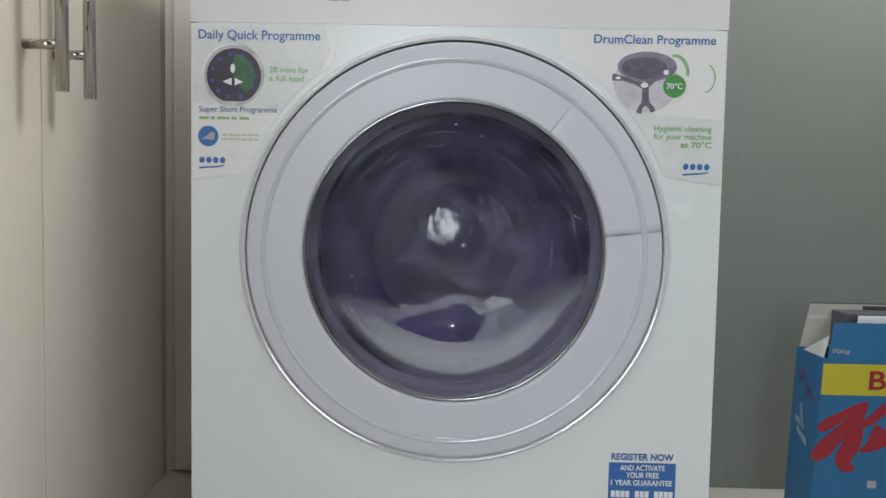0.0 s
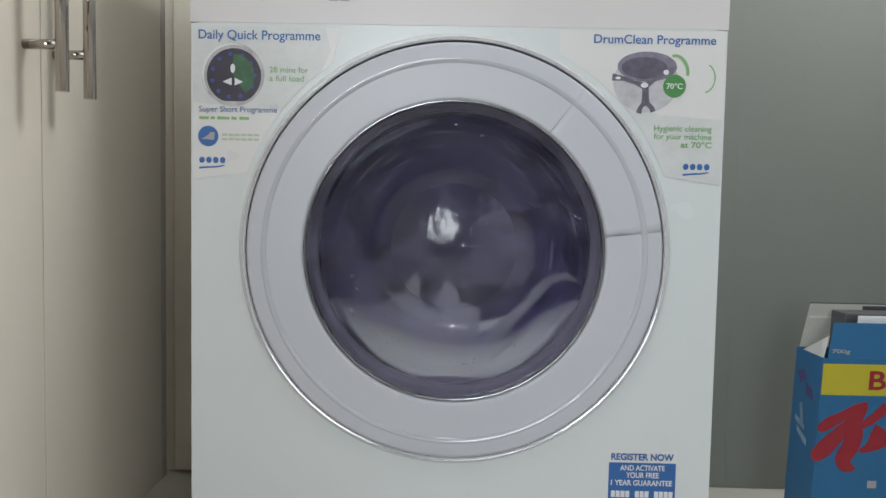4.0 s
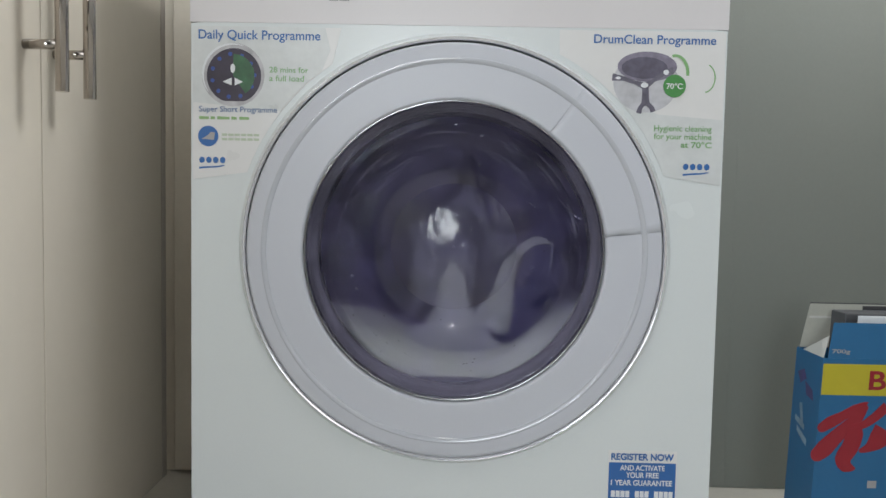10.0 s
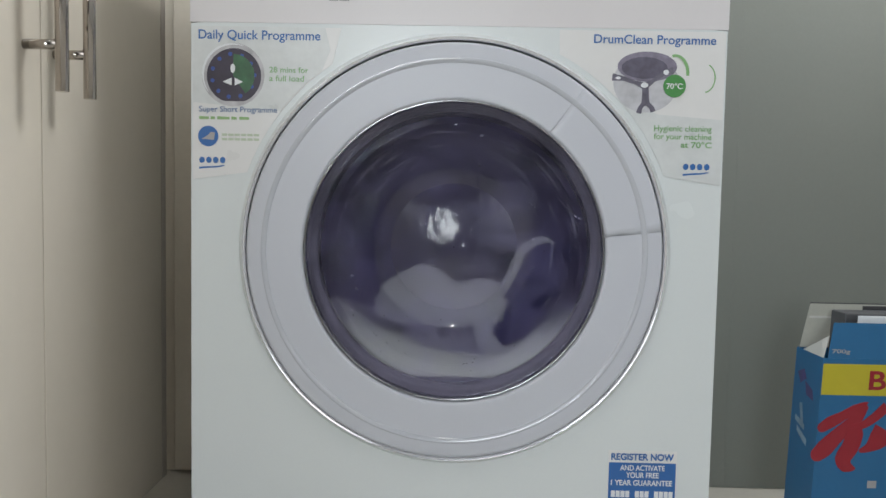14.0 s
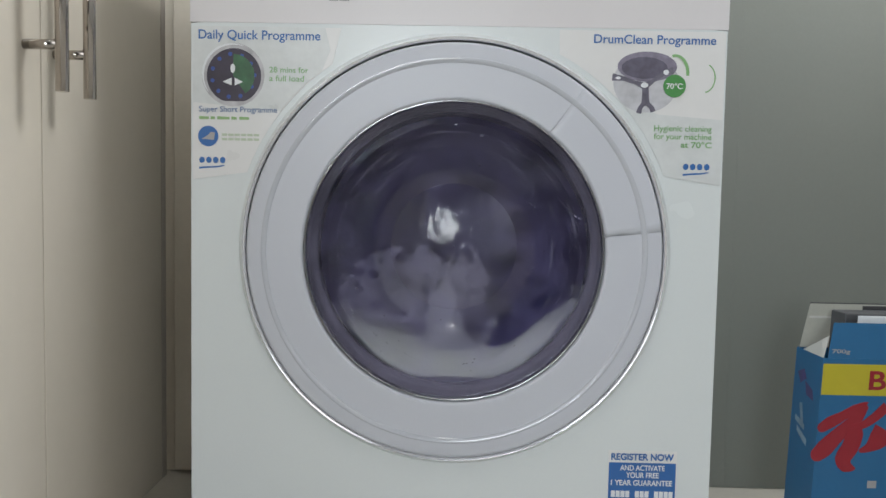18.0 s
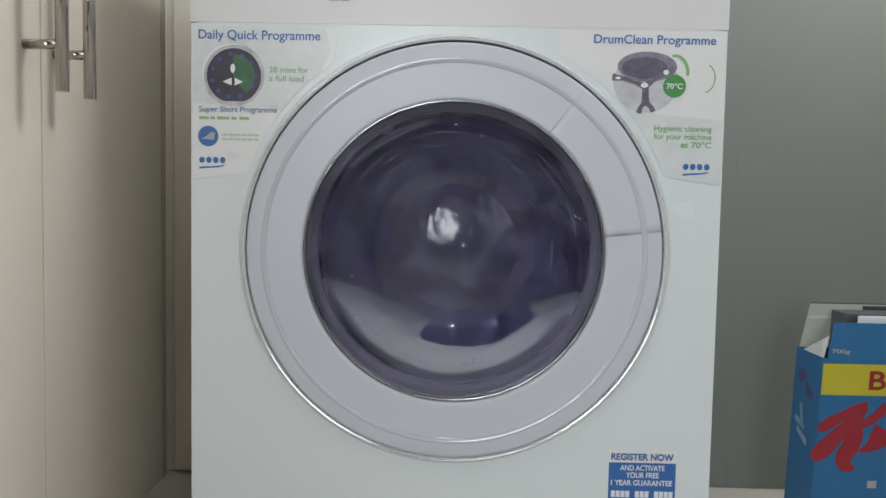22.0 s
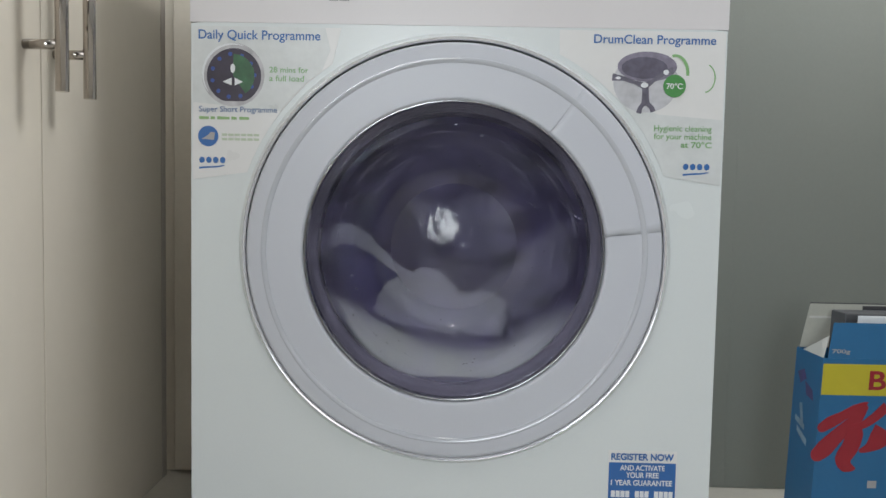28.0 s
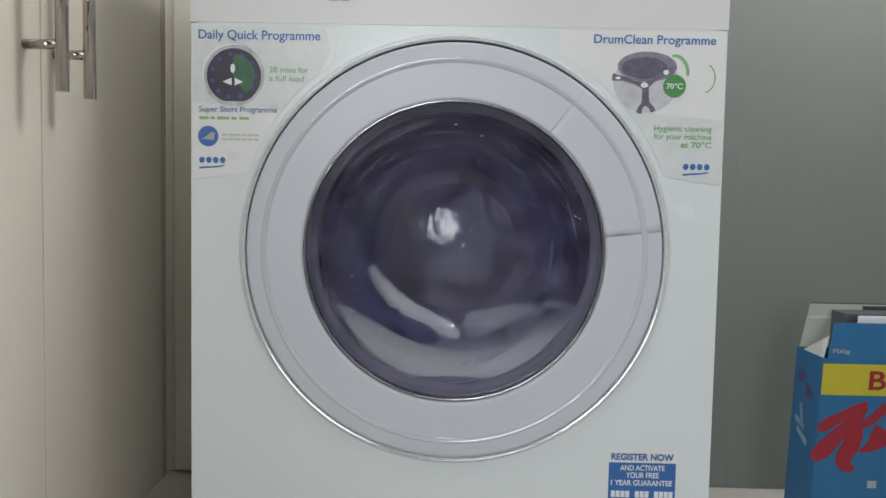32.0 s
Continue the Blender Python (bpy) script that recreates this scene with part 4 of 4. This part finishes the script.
clear, blend, cloud, amount, place = (nodes.new("ShaderNode" + k) for k in ("BsdfTransparent", "MixShader", "TexNoise", "MapRange", "TexCoord"))
cloud.inputs["Scale"].default_value, cloud.inputs["Detail"].default_value = 38, 5
amount.inputs[1].default_value, amount.inputs[2].default_value, amount.inputs[3].default_value, amount.inputs[4].default_value = 0.35, 0.65, 0.20, 0.48
links.new(place.outputs["Object"], cloud.inputs["Vector"])
links.new(cloud.outputs[0], amount.inputs[0])
links.new(amount.outputs[0], blend.inputs[0])
links.new(clear.outputs[0], blend.inputs[1])
links.new(foam.outputs[0], blend.inputs[2])
links.new(blend.outputs[0], nodes["Material Output"].inputs[0])


def suds(label, seed, width, height, bend, holes, ragged):
    """A lacy film of suds with a scalloped outline: width and height, and how far it bends into a crescent (radius, or 0)."""
    rng = random.Random(seed)
    gaps = [(rng.uniform(-0.5, 0.5) * width, rng.uniform(-0.5, 0.5) * height, rng.uniform(0.003, 0.008)) for _ in range(holes)]
    nx, nz = round(width / 0.002), round(height / 0.002)
    bm = bmesh.new()
    grid = {}

    def inside(x, z):
        e = (abs(2 * x / width) ** 2.4 + abs(2 * z / height) ** 2.4)
        e += ragged * noise.noise(Vector((x * 46, z * 46, seed))) + 0.58 * ragged * noise.noise(Vector((x * 105, z * 105, seed + 5)))
        return e < 0.80 and all(hypot(x - a, (z - b) * 1.2) > r for a, b, r in gaps)

    def vert(i, j):
        if (i, j) not in grid:
            x, z = (i / nx - 0.5) * width, (j / nz - 0.5) * height
            y = 0.0012 * noise.noise(Vector((x * 60, z * 60, seed + 9)))
            if bend:
                r, a = bend + z, x / bend
                y += 0.004 + float(np.interp(r, [p[0] for p in BOWL[::-1]], [p[1] for p in BOWL[::-1]]))
                x, z = r * sin(a), -r * cos(a)
            grid[(i, j)] = bm.verts.new((x, y, z))
        return grid[(i, j)]
    for i in range(nx):
        for j in range(nz):
            if inside(((i + 0.5) / nx - 0.5) * width, ((j + 0.5) / nz - 0.5) * height):
                bm.faces.new((vert(i, j), vert(i + 1, j), vert(i + 1, j + 1), vert(i, j + 1)))
    return tagged(finish("suds_patch", bm, SUDS), label, "suds", "suds behind the glass")


LACE = suds("pale grey lacy patch of suds in the drum", 52, 0.205, 0.105, 0, 26, 0.6)


# ---------------------------------------------------------------- what moves
def turning(t):
    """Degrees that the drum has turned by t: one way to 20.3 s, at rest, then the other way."""
    speed = 310.0

    def run(u, length):
        u = max(0.0, min(u, length))
        rise = min(u, 1.0)
        fall = max(0.0, u - (length - 1.2))
        return speed * (u - (rise - rise * rise / 2) - (fall * fall / 2.4 if fall else 0))
    return run(t - 0.9, 19.4) - run(t - 24.1, 12.0)


def spin_rows():
    return [(i * 0.2, pose(0, 0, CZ, 0, -turning(i * 0.2), 0)) for i in range(161)]


def sense(t):
    if t < 0.9 or 20.3 <= t < 24.1:
        return 0
    return 1 if t < 20.3 else -1


def tumbling(keys, lift=4.8, roll=0.0):
    """Rows for a garment. keys: seconds, centimetres to the right of and above the drum's axis, depth behind the front, degrees of lean.
    Between the keys it is carried up the drum's rising side, and falls back through the middle; or, with roll, it rolls over low in the drum."""
    rows = []
    spin = 0.0
    for (t0, u0, w0, y0, a0), (t1, u1, w1, y1, a1) in zip(keys, keys[1:]):
        s = sense((t0 + t1) / 2)
        n = max(1, round((t1 - t0) / 0.1))
        rounds = round(t1 - t0) if s and t1 - t0 > 0.6 and t0 not in (0.9, 24.1) else 0
        p0, p1 = atan2(w0 + 6, u0), atan2(w1 + 6, u1)
        r0, r1 = hypot(u0, w0 + 6), hypot(u1, w1 + 6)
        dp = (p1 - p0 + pi) % (2 * pi) - pi + 2 * pi * s * rounds
        da = (a1 - a0) + 360 * s * rounds
        for i in range(n):
            # it lingers low in the drum, then is snatched up and drops
            q = i / n * max(1, rounds)
            k = (q - 0.7 * sin(2 * pi * q) / (2 * pi)) / max(1, rounds)
            p = p0 + dp * k
            r = r0 + (r1 - r0) * k
            if rounds and roll:
                # rolls over near where it lies
                u = u0 + (u1 - u0) * k + roll * sin(2 * pi * rounds * k)
                w = w0 + (w1 - w0) * k + roll * (1 - cos(2 * pi * rounds * k)) * 0.6
            elif rounds:
                r = r + (lift - r) * min(1, 4 * k * (1 - k))
                u, w = r * 1.25 * cos(p), -6 + r * sin(p)
                u /= 1 + 0.25 * (1 - min(1, 4 * k * (1 - k)))
            else:
                u, w = u0 + (u1 - u0) * k, w0 + (w1 - w0) * k
            y = y0 + (y1 - y0) * k
            rows.append((t0 + (t1 - t0) * i / n, pose(u / 100, y / 100, CZ - 0.006 + w / 100, 0, -(spin + a0 + da * k), 0)))
        spin += 360 * s * rounds
    t, u, w, y, a = keys[-1]
    rows.append((t, pose(u / 100, y / 100, CZ - 0.006 + w / 100, 0, -(spin + a), 0)))
    return rows


def rocking():
    """The heaped sheet rocks with the drum about its axis."""
    # while it tumbles the sheet is drawn out and lies lower
    fall = ([0, 0.9, 2.0, 3.0, 6.0, 8.0, 9.0, 10.0, 12.0, 13.0, 14.0, 17.0, 19.0, 20.0, 20.5, 24.1, 25.0, 28.0, 30.0, 31.0, 32.0],
            [0, 0, -0.01, -0.01, -0.017, -0.02, -0.013, -0.018, -0.023, -0.025, -0.022, -0.011, -0.015, -0.007, 0, 0, -0.006, -0.016, -0.022, -0.023, -0.017])
    rest = [(0, 5), (0.9, 5), (2.0, 0), (20.0, 0), (20.6, -3), (24.1, -3), (25.0, 0), (32.0, 0)]
    rows = []
    for i in range(161):
        t = i * 0.2
        s = sense(t)
        low = float(np.interp(t, *fall))
        a = float(np.interp(t, [r[0] for r in rest], [r[1] for r in rest])) + abs(s) * (2.0 * s + 1.5 * sin(t * 5.3) + 1.5 * sin(t * 2.1 + 1)) * min(1, abs(t - 0.9))
        rows.append((t, pose(0, 0.200, CZ + low, 0, -a, 0)))
    return rows


def motions():
    walk(drum, spin_rows())
    walk(SHEET, rocking())
    walk(SHIRT, tumbling([(0, -2.7, -18.3, 20, 0), (0.9, -2.7, -18.3, 20, 0), (2, -2.7, -18.3, 20, 0), (3, -2.7, -18.3, 20, 0), (6, 0.5, -10.9, 12.6, 0), (7, -2.7, -18.3, 20, 0), (8, -1.2, -7.8, 12.2, 0),
        (9, -2.7, -18.3, 20, 0), (10, -0.1, -8.3, 12.6, 0), (11, -2.7, -18.3, 20, 0), (12, -1.0, -5.4, 12, 0), (13, -0.3, -8.9, 12.7, 0), (14, -2.7, -18.3, 20, 0), (17, -2.7, -18.3, 20, 0),
        (18, -1.2, -10.9, 12.4, 0), (19, -2.7, -18.3, 20, 0), (20, -2.7, -18.3, 20, 0), (20.5, -2.7, -18.3, 20, 0), (24.1, -2.7, -18.3, 20, 0), (25, -2.7, -18.3, 20, 0), (28, -2.7, -18.3, 20, 0),
        (29, -2.7, -18.3, 20, 0), (30, 3.3, -5.2, 11.8, 35), (31, -2.7, -18.3, 20, 0), (32, -2.7, -18.3, 20, 0)]))
    walk(TOWEL, tumbling([(0, 9.2, -10.1, 12, 14), (0.9, 9.2, -10.1, 12, 14), (2, -2.7, -18.3, 20, 0), (3, -7.4, -11.0, 12.2, 5), (6, -2.7, -18.3, 20, 0), (7, -2.7, -5.0, 11.8, 20), (8, -2.7, -18.3, 20, 0),
        (9, -2.7, -18.3, 20, 0), (10, -2.7, -18.3, 20, 0), (11, -2.7, -18.3, 20, 0), (12, -2.7, -18.3, 20, 0), (13, -2.7, -18.3, 20, 0), (14, -1.5, -5.9, 11.4, 0), (17, -2.7, -18.3, 20, 0),
        (18, -2.7, -18.3, 20, 0), (19, -0.2, -6.7, 11.6, 28), (20, -7.4, -11.0, 12, -8), (20.5, -9.2, -11.0, 12, -8), (24.1, -9.2, -11.0, 12, -8), (25, -2.7, -18.3, 20, 0), (28, -1.2, -6.7, 11.4, -8),
        (29, -2.7, -18.3, 20, 0), (30, -2.7, -18.3, 20, 0), (31, 2.9, -6.9, 11.4, 12), (32, -2.7, -18.3, 20, 0)]))
    walk(SOCK, tumbling([(0, -1.2, -17.7, 20, 0), (0.9, -1.2, -17.7, 20, 0), (2, -16.4, 0.2, 13, 60), (3, -1.2, -17.7, 20, 0), (6, -0.3, -4.2, 11.2, 0), (7, -1.2, -17.7, 20, 0), (8, -1.2, -17.7, 20, 0),
        (9, -1.2, -17.7, 20, 0), (10, 6.5, -5.1, 11.4, -12), (11, -1.2, -17.7, 20, 0), (12, -6.1, -7.2, 12, 50), (13, -4.3, -4.3, 11.4, 6), (14, -1.2, -17.7, 20, 0), (17, 1.7, -4.6, 11.4, -25),
        (18, -1.2, -17.7, 20, 0), (19, -1.2, -17.7, 20, 0), (20, -1.2, -17.7, 20, 0), (20.5, -1.2, -17.7, 20, 0), (24.1, -1.2, -17.7, 20, 0), (25, -1.2, -17.7, 20, 0), (28, -1.2, -17.7, 20, 0),
        (29, -1.2, -17.7, 20, 0), (30, -1.2, -17.7, 20, 0), (31, -1.2, -17.7, 20, 0), (32, 6.8, -8.4, 11.6, -75)]))
    walk(SCARF, tumbling([(0, 0.4, -7.6, 11.7, 6), (0.9, 0.4, -7.6, 11.7, 6), (2, -7.4, -7.2, 11.6, -40), (3, 1.6, -9.4, 12, 10), (6, 1.8, -18.2, 20, 0), (7, 1.8, -18.2, 20, 0), (8, 1.8, -18.2, 20, 0),
        (9, 1.8, -18.2, 20, 0), (10, 1.8, -18.2, 20, 0), (11, 1.8, -18.2, 20, 0), (12, 1.8, -18.2, 20, 0), (13, 1.8, -18.2, 20, 0), (14, 1.8, -18.2, 20, 0), (17, 4.9, -7.5, 11, 28),
        (18, 1.8, -18.2, 20, 0), (19, 1.8, -18.2, 20, 0), (20, 1.8, -18.2, 20, 0), (20.5, 1.8, -18.2, 20, 0), (24.1, 1.8, -18.2, 20, 0), (25, -6.4, -6.4, 11, -42), (28, 1.8, -18.2, 20, 0),
        (29, 1.8, -18.2, 20, 0), (30, 1.8, -18.2, 20, 0), (31, 1.7, -2.1, 11.4, 176), (32, -5.3, -7.1, 11.2, -35)]))
    walk(PILLOW, tumbling([(0, -16.3, -17.0, 21, 0), (0.9, -16.3, -17.0, 21, 0), (2, 5.7, 6.8, 20, 60), (3, -16.3, -17.0, 21, 0), (6, -16.3, -17.0, 21, 0), (7, -16.3, -17.0, 21, 0), (8, -8.3, -5.4, 14, 15),
        (9, -9.4, -3.2, 12.6, 0), (10, -16.3, -17.0, 21, 0), (11, -16.3, -17.0, 21, 0), (12, -16.3, -17.0, 21, 0), (13, -16.3, -17.0, 21, 0), (14, -16.3, -17.0, 21, 0), (17, -16.3, -17.0, 21, 0),
        (18, -16.3, -17.0, 21, 0), (19, -16.3, -17.0, 21, 0), (20, -16.3, -17.0, 21, 0), (20.5, -16.3, -17.0, 21, 0), (24.1, -16.3, -17.0, 21, 0), (25, -10.3, 4.4, 18, -30), (28, 8.8, -3.0, 15, 100),
        (29, -16.3, -17.0, 21, 0), (30, -16.3, -17.0, 21, 0), (31, -16.3, -17.0, 21, 0), (32, -16.3, -17.0, 21, 0)], lift=7.0))
    walk(SWEATER, tumbling([(0, -3.2, -10.7, 11.7, 8), (0.9, -3.2, -10.7, 11.7, 8), (2, 7.7, -8.4, 11.6, 25), (3, 11.9, -8.0, 12.5, 40), (6, 10.5, -14.3, 18, 40), (7, 10.5, -14.3, 18, 40), (8, 8.6, -5.0, 11.6, 50),
        (9, 3.8, -7.3, 11.4, 18), (10, 9.1, -6.0, 12.6, 55), (11, 10.5, -14.3, 18, 40), (12, 10.5, -14.3, 18, 40), (13, 10.5, -14.3, 18, 40), (14, 9.5, -5.9, 12.2, 55), (17, 10.5, -14.3, 18, 40),
        (18, 10.5, -14.3, 18, 40), (19, 10.5, -14.3, 18, 40), (20, 10.5, -14.3, 18, 40), (20.5, 10.5, -14.3, 18, 40), (24.1, 10.5, -14.3, 18, 40), (25, -7.5, -8.0, 12.2, -42), (28, -10.4, -4.3, 13.5, -45),
        (29, 10.5, -14.3, 18, 40), (30, 10.5, -14.3, 18, 40), (31, 10.5, -14.3, 18, 40), (32, 10.5, -14.3, 18, 40)], roll=1.6))
    walk(TROUSERS, tumbling([(0, -1.2, -10.0, 12.4, 0), (0.9, -1.2, -10.0, 12.4, 0), (2, 6.1, -14.2, 17, 0), (3, 6.1, -14.2, 17, 0), (6, 6.7, -7.5, 11.7, 22), (7, 8.0, -6.9, 11.7, 25), (8, 6.1, -14.2, 17, 0),
        (9, 6.1, -14.2, 17, 0), (10, 6.1, -14.2, 17, 0), (11, 5.7, -8.8, 12, 18), (12, 7.6, -7.7, 11.8, 40), (13, 8.3, -5.5, 11.8, 35), (14, 10.6, -4.3, 14, 40), (17, 8.1, -7.9, 11.8, 35),
        (18, 9.7, -8.2, 11.9, 40), (19, 8.6, -7.3, 11.9, 35), (20, 7.2, -6.9, 11.4, 25), (20.5, 3.0, -9.4, 10.6, 4), (24.1, 3.0, -9.4, 10.6, 4), (25, 6.1, -14.2, 17, 0), (28, 6.1, -14.2, 17, 0),
        (29, -8.8, -8.6, 11.8, -28), (30, -8.8, -6.4, 11.9, -25), (31, -9.2, -6.7, 11.9, -30), (32, -8.1, -8.2, 12.1, -30)], roll=1.2))
    walk(GREYSHIRT, tumbling([(0, -7.2, 9.7, 26, 20), (0.9, -7.2, 9.7, 26, 20), (2, -1.7, 5.9, 24, 0), (3, 4.4, -1.3, 20, 0), (6, 7.8, 2.6, 17, 0), (7, 10.8, 1.9, 18, 20), (8, -4.3, -1.2, 16, 0),
        (9, 4.5, 3.0, 24, 0), (10, -1.4, -2.6, 16, 0), (11, 4.5, 3.0, 24, 0), (12, -3.2, 9.7, 22, 0), (13, 4.5, 3.0, 24, 0), (14, 7.4, 4.6, 22, 0), (17, 5.9, 9.1, 24, 0),
        (18, 4.5, 3.0, 24, 0), (19, 4.5, 3.0, 24, 0), (20, 4.5, 3.0, 24, 0), (20.5, -7.3, 10.5, 26, 0), (24.1, -7.3, 10.5, 26, 0), (25, -4.7, 7.4, 22, 0), (28, 4.5, 3.0, 24, 0),
        (29, 4.5, 3.0, 24, 0), (30, -6.8, 8.1, 20, 0), (31, 5.8, 4.4, 15, 0), (32, 1.4, 0.2, 18, 0)], lift=8.0))
    walk(LACE, tumbling([(0, 0.3, -14.9, 12.6, 0), (0.9, 0.3, -14.9, 12.6, 0), (2, 0.3, -14.9, 12.6, 0), (3, 0.3, -14.9, 12.6, 0), (6, 0.3, -14.9, 12.6, 0), (7, -6.1, -2.9, 10.6, 20), (8, 0.3, -14.9, 12.6, 0),
        (9, 0.3, -14.9, 12.6, 0), (10, 0.3, -14.9, 12.6, 0), (11, 6.1, -2.0, 10.6, 30), (12, 0.3, -14.9, 12.6, 0), (13, 0.3, -14.9, 12.6, 0), (14, 0.3, -14.9, 12.6, 0), (17, 0.3, -14.9, 12.6, 0),
        (18, -4.7, -4.7, 10.6, 5), (19, 0.3, -14.9, 12.6, 0), (20, 0.3, -14.9, 12.6, 0), (20.5, 0.3, -14.9, 12.6, 0), (24.1, 0.3, -14.9, 12.6, 0), (25, 0.3, -14.9, 12.6, 0), (28, 0.3, -14.9, 12.6, 0),
        (29, -1.3, -3.8, 10.6, -4), (30, 0.3, -14.9, 12.6, 0), (31, 0.3, -14.9, 12.6, 0), (32, 0.3, -14.9, 12.6, 0)], roll=1.5))
    for k, g in enumerate(DARKS):
        rows = []
        for i in range(161):
            t = i * 0.2
            a = radians(60 + 93 * k + turning(t))
            rows.append((t, pose(0.135 * cos(a), 0.330 - 0.010 * k, CZ + 0.135 * sin(a), 0, 90 - math.degrees(a), 0)))
        walk(g, rows)


motions()
